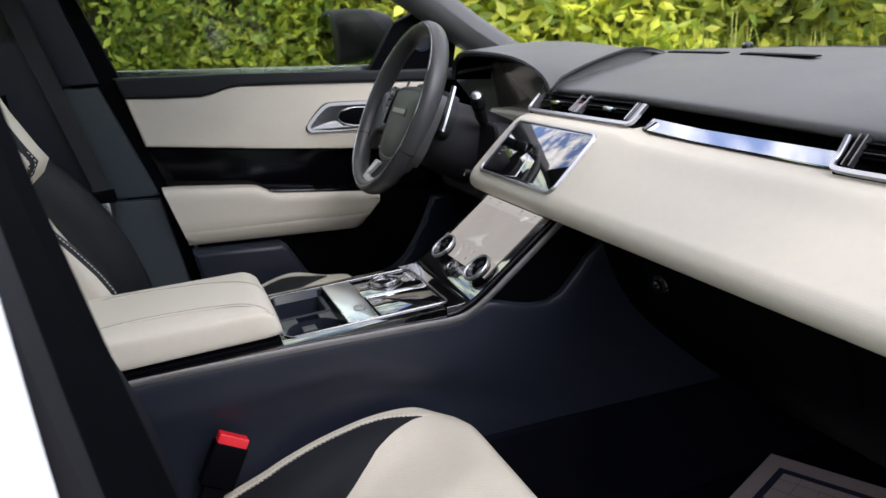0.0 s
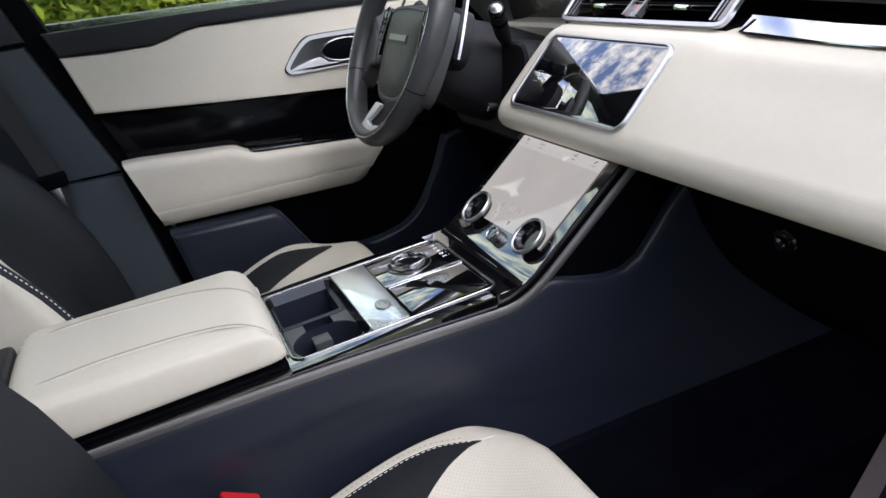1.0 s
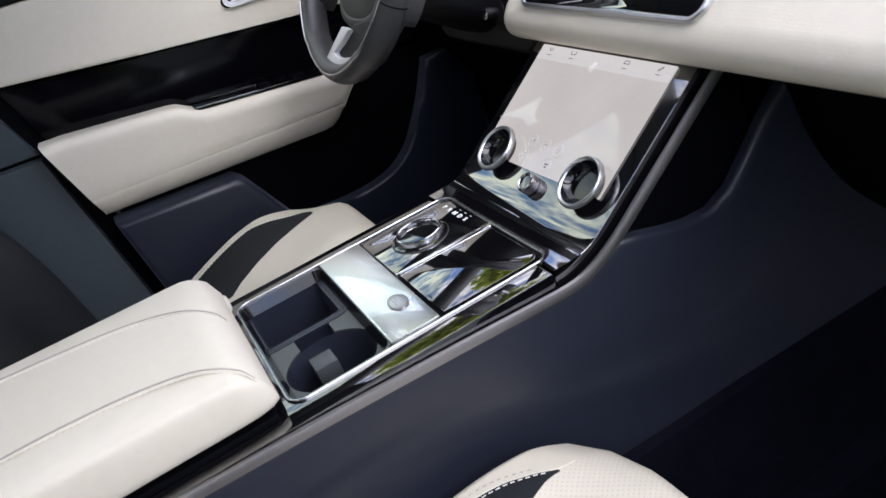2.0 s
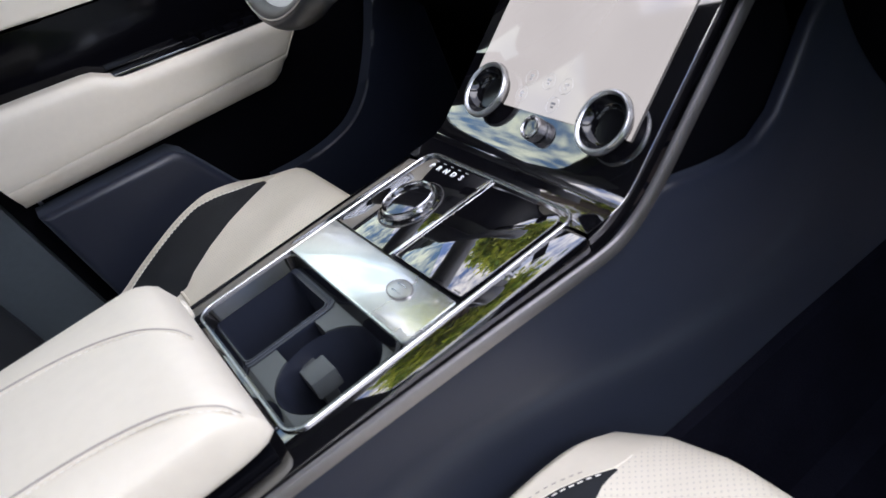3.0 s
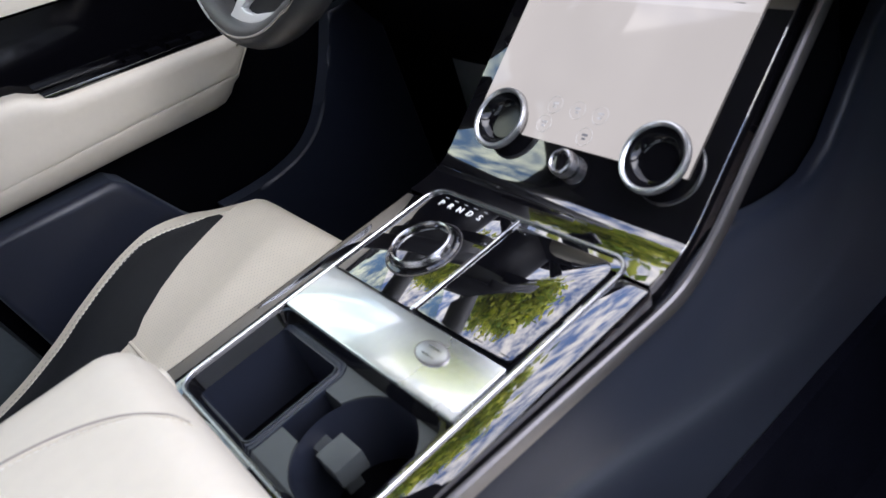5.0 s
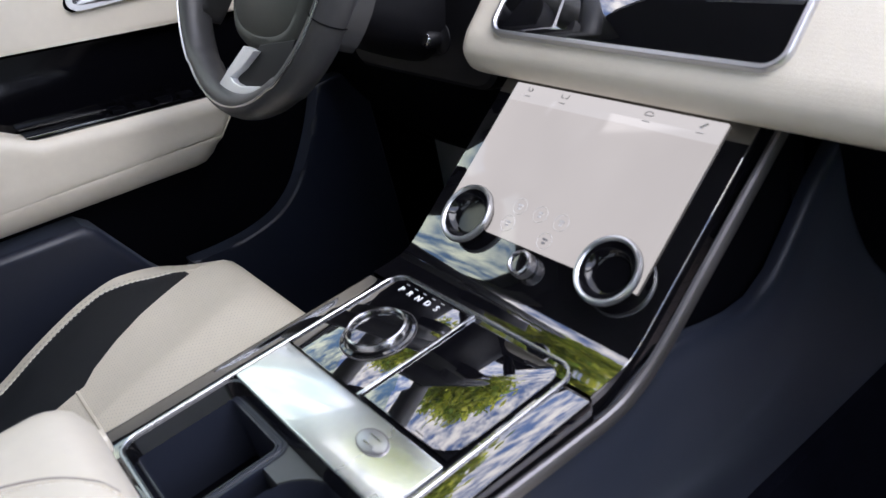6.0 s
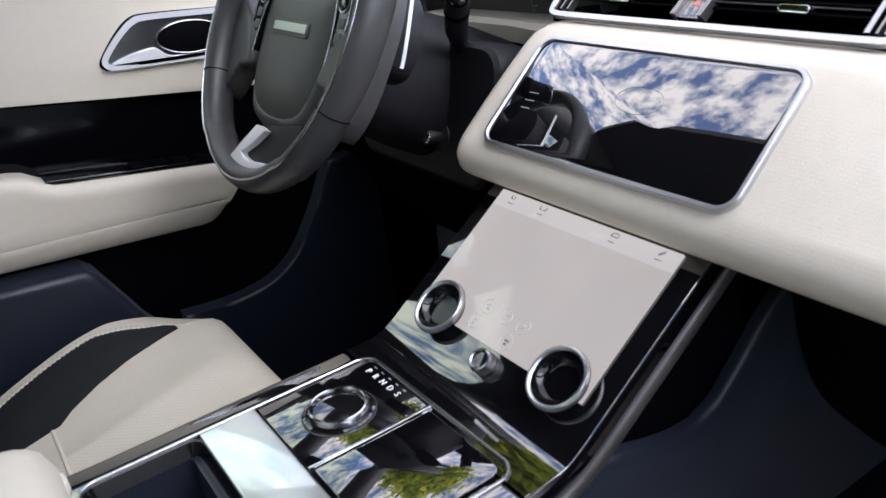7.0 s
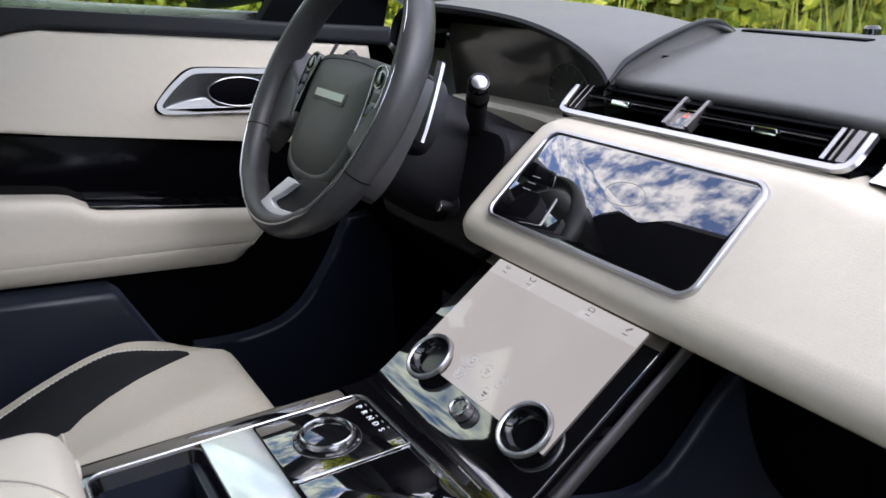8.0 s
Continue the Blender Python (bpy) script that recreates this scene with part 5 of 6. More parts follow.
def cluster():
    h = thing("instrument_hood", "dark grey leather hood over the instrument cluster", "instrument hood")
    lip = [(0.112, 1.128), (0.128, 1.139), (0.155, 1.152), (0.20, 1.1665), (0.26, 1.179), (0.33, 1.187), (0.42, 1.192), (0.50, 1.194), (0.555, 1.192), (0.585, 1.183), (0.60, 1.165), (0.602, 1.14)]
    lipc = curve_pts([(0.70, y, z) for y, z in lip], 4)
    rings = []
    n = len(lipc)
    for k in range(13):
        f = k / 12
        x = 0.695 + 0.335 * f
        row = []
        for j, p in enumerate(lipc):
            near = max(1 - j / (0.45 * n), 0)
            y = p.y + 0.112 * f ** 1.2 * near
            fade = min(max((f - 0.55) / 0.45, 0), 1)
            z = p.z + 0.004 * math.sin(math.pi * f) + 0.058 * f ** 0.48 * near ** 2.2 * (1 - 0.62 * fade * fade) - 0.030 * fade * fade * (1 - near) - 0.010 * f ** 2 * (1 - near)
            row.append(Vector((x + 0.015 * (1 - f) * math.sin(math.pi * j / n), y, z)))
        rings.append(row)
    rings.append([Vector((p.x + 0.010, p.y, p.z - 0.006)) for p in rings[-1]])
    rings.append([Vector((p.x + 0.010, p.y, 1.13)) for p in rings[-1]])
    # fold the front edge under
    under = [[Vector((p.x - 0.003, p.y, p.z - 0.004)) for p in rings[0]], [Vector((p.x + 0.006, p.y, p.z - 0.012)) for p in rings[0]], [Vector((p.x + 0.10, p.y + 0.005, p.z - 0.022)) for p in rings[0]]]
    part("cover", loft(rings), M["grey_leather"], h, sharp=70)
    part("lip", loft([rings[0], under[0], under[1]]), M["black_leather"], h, sharp=70)
    part("lining", loft([under[1], under[2]]), M["black"], h)
    side = [r[0] for r in rings[:14]]
    edge = [[p + Vector((0, 0.003, 0.0005)), p + Vector((0, -0.0012, 0.0)), p + Vector((0, -0.0026, -0.0022)), p + Vector((0, -0.0018, -0.0055)), p + Vector((0, 0.0025, -0.0075 + 0.004 * k / 13))] for k, p in enumerate(side)]
    part("side_lip", loft(edge), M["black_leather"], h, sharp=70)
    skirt = [[r[-1], r[-1] + Vector((0, 0.004, -0.004)), r[-1] + Vector((0, 0.002, -0.020)), r[-1] + Vector((0, -0.004, -0.045))] for r in edge]
    part("side_skirt", loft(skirt), M["grey_leather"], h, sharp=70)
    c = thing("instrument_cluster", "dark glass instrument display behind the steering wheel", "instrument cluster")
    m = plane_at((0.845, 0.365, 1.088), (0, -1, 0), (0.30, 0, 0.95))
    part("housing", box(0.802, 0.90, 0.215, 0.575, 1.00, 1.150, 0.01), M["black"], c)
    part("floor", box(0.72, 0.81, 0.20, 0.58, 1.015, 1.030, 0.004), M["black"], c)
    part("side_cheek", box(0.745, 0.81, 0.150, 0.168, 1.05, 1.125, 0.006), M["black"], c)
    part("screen", plate(rrect(0, 0, 0.40, 0.128, 0.02, 6), plane_at((0.790, 0.375, 1.098), (0, -1, 0), (-0.12, 0, 0.99)), 0.006, 0.001), M["cluster_glass"], c, "dark glossy display")
    o = plane_at((0.7885, 0.286, 1.082), (0, -1, 0), (-0.12, 0, 0.99))
    part("dial_outline", sweep([o @ Vector((0.042 * math.cos(t * math.pi / 20), 0.042 * math.sin(t * math.pi / 20), 0)) for t in range(40)], [(-0.0005, 0), (0, 0.0005), (0.0005, 0)], o.to_3x3() @ Vector((0, 0, 1)), closed=True), M["grey_mark"], c)
    for k in range(11):
        part("dial_tick", box(0.033, 0.039, -0.0006, 0.0006, 0.0, 0.0006, m=o @ pose(0, 0, 0, 0, 0, 225 - 27 * k)), M["grey_mark"], c)


cluster()


# ---- steering wheel and column ----
WHEEL = plane_at((0.4762, 0.3456, 1.1082), (-0.012, -1, 0.0), (0.493, 0, 0.870))


def steering():
    w = thing("steering_wheel", "black leather steering wheel with silver lower spoke", "steering wheel")
    nz = WHEEL.to_3x3() @ Vector((0, 0, 1))
    R = 0.1685

    def at(a, b, h=0.0):
        return WHEEL @ Vector((a, b, h))
    rings, line = [], []
    for i in range(96):
        t = 2 * math.pi * i / 96
        flat = 0.985 if math.sin(t) < -0.8 else 1.0
        grip = 1.0 + 0.10 * math.exp(-((abs(math.degrees(math.atan2(math.sin(t), abs(math.cos(t)))) - 20)) / 14) ** 2)
        c, s = math.cos(t), math.sin(t)
        ring = []
        for k in range(16):
            p = 2 * math.pi * k / 16
            rr = R * flat + 0.0130 * grip * math.cos(p)
            ring.append(at(rr * c, rr * s, 0.0185 * grip * math.sin(p)))
        rings.append(ring)
        line.append((R * flat, c, s))
    part("rim", loft(rings, closed=True, wrap=True), M["wheel_leather"], w, "black leather rim", sharp=70)
    inlay = [at((r + 0.0025) * c, (r + 0.0025) * s, 0.0182) for r, c, s in line]
    part("rim_line", sweep(inlay, circle(0.0013, 8), nz, closed=True), M["chrome"], w, "thin metal line")
    for t in (205, 335):
        c, s = math.cos(radians(t)), math.sin(radians(t))
        pth = [at((R + 0.0134 * math.cos(k * math.pi / 8)) * c, (R + 0.0134 * math.cos(k * math.pi / 8)) * s, 0.0191 * math.sin(k * math.pi / 8)) for k in range(16)]
        nn = (at(-s, c) - at(0, 0)).normalized()
        part("rim_seam", sweep(pth, circle(0.0006, 6), nn, closed=True), M["black"], w)
    # hub pad
    pad = curve_pts([(-0.062, 0.052, 0), (0.0, 0.058, 0), (0.062, 0.052, 0), (0.074, 0.035, 0), (0.070, 0.0, 0), (0.064, -0.055, 0), (0.046, -0.098, 0), (0.0, -0.110, 0), (-0.046, -0.098, 0), (-0.064, -0.055, 0), (-0.070, 0.0, 0), (-0.074, 0.035, 0)], 5, closed=True)
    rings = []
    for k, h in ((1.04, -0.050), (1.03, -0.034), (1.0, -0.022), (0.955, -0.0155), (0.90, -0.0130), (0.86, -0.0120), (0.845, -0.0132), (0.825, -0.0115), (0.5, -0.0055), (0.15, -0.0040)):
        rings.append([at(p.x * k * 1.36 - 0.002, p.y * k - 0.003 - 0.004 * (1 - k), h) for p in pad])
    hub = part("hub", loft(rings, closed=True, caps=True), M["hub"], w, "dark grey padded hub", sharp=50)
    part("hub_bezel", plate(rrect(0.0, -0.003, 0.086, 0.016, 0.002, 3), WHEEL @ Matrix.Translation((0, 0, -0.0034)), 0.008, 0.0005), M["hub"], hub)
    part("hub_mark", plate(rrect(0.0, -0.002, 0.079, 0.0090, 0.001, 2), WHEEL @ Matrix.Translation((0, 0, -0.0026)), 0.002), M["satin_silver"], hub, "silver badge bar")
    # leather lobes that join the rim at both sides, each with a slim control pod
    lobe = [(0.165, 0.046), (0.150, 0.024), (0.132, 0.011), (0.112, 0.0), (0.097, -0.020), (0.088, -0.046), (0.098, -0.054), (0.112, -0.056), (0.119, -0.066), (0.132, -0.084), (0.148, -0.094), (0.168, -0.060), (0.174, 0.0)]
    pod = [(0.080, 0.038), (0.090, 0.045), (0.101, 0.044), (0.110, 0.034), (0.113, 0.006), (0.105, -0.040), (0.098, -0.048), (0.092, -0.044), (0.089, 0.0)]
    for s in (-1, 1):
        shape = [(p.x, p.y) for p in curve_pts([(s * a, b, 0) for a, b in lobe], 3, closed=True)]
        spoke = part("spoke", plate(shape[::s], WHEEL @ Matrix.Translation((0, 0, -0.004)), 0.026, 0.007, 4), M["wheel_leather"], w, "leather-covered spoke", sharp=60)
        rim_line = [(p.x, p.y) for p in curve_pts([(s * a, b, 0) for a, b in pod], 3, closed=True)]
        part("pod_frame", sweep([at(a, b, -0.0075) for a, b in rim_line], circle(0.0011, 6), nz, closed=True), M["chrome"], spoke, "thin metal outline")
        bezel = part("control_pod", plate(rim_line[::s], WHEEL @ Matrix.Translation((0, 0, -0.0080)), 0.020, 0.0015), M["bowl_black"], spoke, "gloss black control pod")
        o = WHEEL @ Matrix.Translation((s * 0.0975, 0.0300, -0.0080))
        part("joystick", lathe([(0.0, 0.0042), (0.0062, 0.0040), (0.0080, 0.0030), (0.0086, 0.0)], o, 24), M["knob_black"], spoke)
        part("joystick_ring", lathe([(0.0088, 0.0), (0.0090, 0.0016), (0.0102, 0.0016), (0.0104, 0.0)], o, 24), M["satin_silver"], spoke)
        for b in (0.010, -0.004, -0.018, -0.031):
            part("control_key", plate(rrect(s * (0.1005 + 0.05 * b), b, 0.0125, 0.0105, 0.002, 3), WHEEL @ Matrix.Translation((0, 0, -0.0072)), 0.004, 0.0008), M["plastic"], spoke)
    # lower spoke: a silver hook along the rim round a gloss black web
    hook = [(0.010, -0.108), (0.036, -0.110), (0.012, -0.129), (-0.009, -0.141), (-0.001, -0.1445), (0.016, -0.1460), (0.060, -0.1400), (0.045, -0.154), (0.010, -0.1635), (-0.022, -0.166), (-0.043, -0.164), (-0.040, -0.154), (-0.018, -0.134)]
    part("lower_spoke", plate(hook[::-1], WHEEL @ Matrix.Translation((0, 0, 0.0080)), 0.009, 0.0018, 3), M["spoke_silver"], w, "silver lower spoke")
    web = [(0.030, -0.104), (0.100, -0.092), (0.092, -0.128), (0.052, -0.152), (0.010, -0.158), (-0.022, -0.156), (0.0, -0.132)]
    part("lower_spoke", plate(web[::-1], WHEEL @ Matrix.Translation((0, 0, 0.0010)), 0.016, 0.002, 3), M["rubber"], w, "black lower spoke")
    # shift paddles
    for s in (-1, 1):
        rr = []
        for f in range(9):
            k = f / 8
            a, b = s * (0.160 - 0.024 * k ** 1.3), -0.014 + 0.086 * k
            wv = 0.0044 - 0.0016 * k
            rr.append([at(a - s * wv, b, -0.041), at(a + s * wv, b, -0.044), at(a + s * wv, b, -0.048), at(a - s * wv, b, -0.046)])
        part("shift_paddle", loft(rr, closed=True, caps=True), M["satin_silver"], w, "silver shift paddle")
        base = [(p.x, p.y) for p in curve_pts([(s * a, b, 0) for a, b in ((0.085, 0.052), (0.112, 0.058), (0.134, 0.050), (0.152, 0.024), (0.152, -0.010), (0.138, -0.026), (0.100, -0.030), (0.082, -0.02))], 4, closed=True)]
        part("paddle_base", plate(base[::s], WHEEL @ Matrix.Translation((0, 0, -0.044)), 0.022, 0.004, 3), M["rubber"], w, "dark plastic paddle housing")

    c = thing("steering_column", "dark plastic steering column cover with stalks", "steering column")
    shroud = []
    for h, k in ((-0.028, 0.80), (-0.045, 1.0), (-0.09, 1.12), (-0.16, 1.25), (-0.25, 1.3)):
        shroud.append([at(0.080 * k * math.copysign(abs(math.cos(t * math.pi / 14)) ** 0.6, math.cos(t * math.pi / 14)), 0.056 * k * math.copysign(abs(math.sin(t * math.pi / 14)) ** 0.6, math.sin(t * math.pi / 14)) * (1.25 if t < 14 else 1.0) - 0.022, h) for t in range(28)])
    part("shroud", loft(shroud, closed=True, caps=True), M["rubber"], c)
    # dark cowl beside the column, with a round adjuster knob
    m = plane_at((0.592, 0.262, 0.990), (0, -1, 0), (0.25, 0, 1))
    part("cowl", plate(rrect(-0.0385, 0.01, 0.263, 0.15, 0.03, 6), m, 0.05, 0.012, 3), M["rubber"], c)
    o = plane_at((0.5905, 0.2545, 0.9715), (0, -1, 0), (0.25, 0, 1))
    part("knob_recess", lathe([(0.010, 0.0016), (0.020, 0.0022), (0.023, 0.001), (0.024, -0.002)], o, 28), M["black"], c)
    knob = part("adjuster_knob", lathe([(0.0, 0.0235), (0.007, 0.023), (0.009, 0.020), (0.009, 0.008), (0.011, 0.006), (0.016, 0.004), (0.018, 0.0)], o, 28), M["rubber"], c)
    part("knob_face", lathe([(0.0, 0.0241), (0.006, 0.0240), (0.0072, 0.0230), (0.0078, 0.0215)], o, 20), M["bright"], knob, "bright metal knob face")
    for s in (-1, 1):
        tip, base = Vector((0.582, 0.350 + s * 0.163, 1.126)), Vector((0.630, 0.352 + s * 0.078, 1.036))
        path = curve_pts([base, base.lerp(tip, 0.35) + Vector((0.002, s * 0.002, -0.004)), base.lerp(tip, 0.62), tip], 6)
        k = len(path)
        rings = []
        for i, p in enumerate(path):
            t = (path[min(i + 1, k - 1)] - path[max(i - 1, 0)]).normalized()
            u = t.cross(Vector((0, 1, 0))).normalized()
            v = t.cross(u)
            f = i / (k - 1)
            r = 0.0075 + 0.0045 * min(max((f - 0.35) / 0.25, 0), 1)
            rings.append([p + u * (r * math.cos(q * math.pi / 10)) + v * (r * math.sin(q * math.pi / 10)) for q in range(20)])
        st = part("stalk", loft(rings, closed=True, caps=True), M["rubber"], c)
        boss = plane_at(base + Vector((-0.012, 0, 0)), (0, -1, 0), (0.25, 0, 1))
        part("stalk_boss", lathe([(0.0, 0.006), (0.015, 0.006), (0.019, 0.003), (0.021, -0.004), (0.022, -0.02)], boss, 28), M["black"], st)
        t = (tip - path[-3]).normalized()
        u = t.cross(Vector((0, 1, 0)))
        cap = plane_at(tip, u, t.cross(u))
        if (cap.to_3x3() @ Vector((0, 0, 1))).dot(t) < 0:
            cap = cap @ pose(0, 0, 0, 180)
        part("stalk_end", lathe([(0.0124, -0.004), (0.0124, 0.001), (0.0112, 0.004), (0.0094, 0.0045), (0.0086, 0.003)], cap, 28), M["bowl_black"], st)
        part("stalk_tip", lathe([(0.0088, 0.002), (0.0086, 0.0040), (0.0070, 0.0052), (0.0, 0.0056)], cap, 28), M["satin_silver"], st, "bright metal stalk tip")
        part("stalk_band", lathe([(0.0125, -0.030), (0.0129, -0.028), (0.0129, -0.024), (0.0125, -0.022)], cap, 28), M["black"], st)


steering()


# ---- driver's door ----
def driver_door():
    d = thing("door_1", "closed driver's door lined with cream leather and gloss black", "car door", kind="structure")

    def face(y):
        return plane_at((0, y, 0), (1, 0, 0), (0, 0, 1))
    part("carrier", plate([(-0.03, 1.20), (0.74, 1.13), (0.86, 0.95), (0.84, 0.46), (0.095, 0.46), (0.05, 0.90)][::-1], face(0.712), 0.022, 0.004), M["black"], d)
    rail = [(-0.045, 1.222), (0.08, 1.211), (0.193, 1.202), (0.402, 1.181), (0.57, 1.165), (0.74, 1.150), (0.74, 1.12), (0.537, 1.142), (0.30, 1.166), (0.215, 1.174), (0.185, 1.172), (0.155, 1.165), (0.127, 1.161), (0.05, 1.168), (-0.032, 1.178)]
    part("belt_rail", plate(rail[::-1], face(0.683), 0.045, 0.008, 3), M["black_leather"], d, "dark padded belt rail")
    ins = [(-0.030, 1.1765), (0.05, 1.1665), (0.127, 1.1595), (0.155, 1.1635), (0.185, 1.1705), (0.215, 1.1725), (0.30, 1.1645), (0.537, 1.1405), (0.70, 1.122), (0.72, 0.955), (0.48, 0.991), (0.353, 1.010), (0.20, 1.034), (-0.008, 1.069)]
    part("upper_insert", plate(ins[::-1], face(0.688), 0.03, 0.007, 3), M["cream"], d, "cream leather upper insert")
    gl = [(-0.006, 1.064), (0.20, 1.029), (0.353, 1.005), (0.48, 0.986), (0.72, 0.950), (0.72, 0.86), (0.47, 0.895), (0.22, 0.935), (0.02, 0.965)]
    part("gloss_panel", plate(gl[::-1], face(0.703), 0.02, 0.003), M["door_gloss"], d, "gloss black panel")

    # armrest: soft block, its top stepped down towards the front
    rings = []
    for i in range(33):
        x = 0.025 + 0.0147 * i
        f = i / 32
        top = 0.974 - 0.150 * (x - 0.018)
        step = 0.016 / (1 + math.exp(-(x - 0.228) / 0.006))
        top -= step
        low = 0.832 - 0.085 * (x - 0.05)
        mid = low + 0.037 + 0.006 * (x - 0.05)
        low = min(low + 0.075 * (max(x - 0.425, 0) / 0.07) ** 2, top - 0.03)
        mid = max(mid, low + 0.008)
        prof = [(0.705, top - 0.001), (0.668, top), (0.657, top - 0.004), (0.652, top - 0.016), (0.653, (top + mid) / 2), (0.6545, mid + 0.003), (0.6575, mid), (0.6565, mid - 0.003), (0.6625, (mid + low) / 2), (0.672, low + 0.006), (0.682, low), (0.705, low)]
        rings.append([Vector((x + (0.25 * (0.9 - z) if i == 0 else 0), y, z)) for y, z in prof])
    part("armrest", loft([curve_pts(r, 2) for r in rings], caps=True), M["cream"], d, "cream leather armrest pad", sharp=60)
    sw = part("switch_panel", box(0.236, 0.52, 0.664, 0.704, -0.004, 0.0035, 0.0015, m=Matrix(((1, 0, 0, 0), (0, 1, 0, 0), (-0.150, 0, 1, 0.9635), (0, 0, 0, 1)))), M["piano"], d, "gloss black switch panel")
    for k in range(4):
        x = 0.345 + 0.03 * k
        part("window_switch", box(x, x + 0.02, 0.672, 0.690, 0.0, 0.008, 0.002, m=Matrix(((1, 0, 0, 0), (0, 1, 0, 0), (-0.150, 0, 1, 0.9640), (0, 0, 0, 1)))), M["black"], sw)
    # storage pocket
    part("pocket", plate([(0.045, 0.818), (0.246, 0.800), (0.262, 0.785), (0.310, 0.690), (0.37, 0.60), (0.37, 0.47), (0.085, 0.47)][::-1], face(0.652), 0.06, 0.014, 4), M["plastic"], d, "dark plastic door pocket")
    # raised lower panel that sweeps up towards the hinge
    low = [(p.x, p.z) for p in curve_pts([(0.36, 0, 0.672), (0.41, 0, 0.667), (0.46, 0, 0.667), (0.51, 0, 0.677), (0.55, 0, 0.702), (0.58, 0, 0.738), (0.61, 0, 0.783), (0.64, 0, 0.84)], 4)]
    part("lower_sweep", plate([(0.36, 0.47), (0.72, 0.47), (0.72, 0.84), *reversed(low)], face(0.672), 0.03, 0.008, 3), M["plastic"], d, "dark plastic lower door panel")
    # release handle in a bright recess
    hb = [(0.352, 1.058), (0.362, 1.072), (0.382, 1.092), (0.402, 1.1055), (0.425, 1.1075), (0.50, 1.1005), (0.585, 1.092), (0.600, 1.082), (0.595, 1.038), (0.580, 1.0275), (0.47, 1.0375), (0.372, 1.0455), (0.356, 1.049)]
    ring = curve_pts([(x, 0.6865, z) for x, z in hb], 5, closed=True)
    gap = [Vector((p.x + (p.x - 0.475) * 0.03, 0.6872, 1.072 + (p.z - 1.072) * 1.05)) for p in ring]
    part("handle_gap", plate([(p.x, p.z) for p in gap][::-1], face(0.6870), 0.003), M["black"], d)
    part("handle_recess", plate([(p.x, p.z) for p in ring][::-1], face(0.6862), 0.003), M["chrome"], d, "satin metal handle recess")
    inner = [Vector((0.475 + (p.x - 0.475) * 0.975, 0.6855, 1.072 + (p.z - 1.072) * 0.90)) for p in ring]
    part("handle_frame", sweep(inner, [(-0.0038, -0.004), (-0.0030, 0.002), (0.0, 0.0032), (0.0030, 0.002), (0.0038, -0.004)], (0, 1, 0), closed=True), M["spoke_silver"], d, "bright metal handle surround")
    scoop = [(p.x, p.z) for p in curve_pts([(0.363, 0, 1.0535), (0.385, 0, 1.0600), (0.418, 0, 1.0645), (0.428, 0, 1.0600), (0.440, 0, 1.0500), (0.470, 0, 1.0455), (0.520, 0, 1.0430), (0.575, 0, 1.0370), (0.470, 0, 1.0405), (0.380, 0, 1.0475)], 4, closed=True)]
    part("handle_lever", plate(scoop[::-1], face(0.6815), 0.006, 0.002, 3), M["spoke_silver"], d, "satin metal release lever")
    cup = [(0.475 + 0.047 * math.cos(t * math.pi / 16), 1.0685 - 0.07 * 0.047 * math.cos(t * math.pi / 16) + 0.0215 * math.sin(t * math.pi / 16)) for t in range(32)]
    part("handle_cup", plate(cup[::-1], face(0.6840), 0.003, 0.001), M["black"], d)
    part("handle_cup_edge", sweep([Vector((x, 0.6835, z)) for x, z in cup], circle(0.0010, 8), (0, 1, 0), closed=True), M["chrome"], d, "thin metal cup edge")


driver_door()


def open_door():
    """The passenger's door, swung wide open on its front hinges: a plain panel beside the opening."""
    d = thing("door_2", "wide open passenger's door with plain dark lining", "car door", kind="structure")
    m = pose(0.70, -0.835, 0, 0, 0, 180 + 66)
    shape = plane_at((0, 0, 0), (1, 0, 0), (0, 0, 1))
    outline = [(0.0, 0.40), (0.92, 0.40), (1.04, 0.62), (1.06, 1.19), (0.0, 1.12)]
    part("outer_panel", plate(outline, m @ shape @ Matrix.Translation((0, 0, 0.06)), 0.05, 0.01), M["body_white"], d, "white painted outer panel")
    part("lining", plate([(x * 0.98 + 0.01, z - 0.01) for x, z in outline], m @ shape @ Matrix.Translation((0, 0, -0.001)) @ Matrix.Translation((0, 0, 0.009)), 0.04, 0.006), M["black"], d)


open_door()


def door_mirror():
    w = thing("door_mirror", "black door mirror outside the driver's window", "door mirror")
    rings = []
    for x, k in ((0.500, 0.92), (0.505, 1.0), (0.55, 1.0), (0.61, 0.9), (0.66, 0.65), (0.685, 0.25)):
        rings.append([Vector((x, 0.985 + 0.105 * k * math.copysign(abs(math.cos(t * math.pi / 12)) ** 0.6, math.cos(t * math.pi / 12)), 1.250 + 0.072 * k * math.copysign(abs(math.sin(t * math.pi / 12)) ** 0.6, math.sin(t * math.pi / 12)))) for t in range(24)])
    part("housing", loft(rings, closed=True, caps=True), M["rubber"], w, sharp=60)
    part("glass", plate(rrect(0, 0, 0.185, 0.120, 0.03, 6), plane_at((0.4975, 0.985, 1.250), (0.06, -1, 0), (0, 0, 1)), 0.003), M["mirror"], w, "mirror glass")
    part("arm", box(0.60, 0.66, 0.735, 0.92, 1.165, 1.195, 0.012, 3), M["knob_black"], w)


door_mirror()


# ---- seats ----
BACK = [(0.62, -0.032), (0.72, -0.042), (0.80, -0.054), (0.87, -0.071), (0.935, -0.096), (0.985, -0.122), (1.04, -0.160), (1.085, -0.198), (1.14, -0.232), (1.20, -0.262), (1.32, -0.31)]


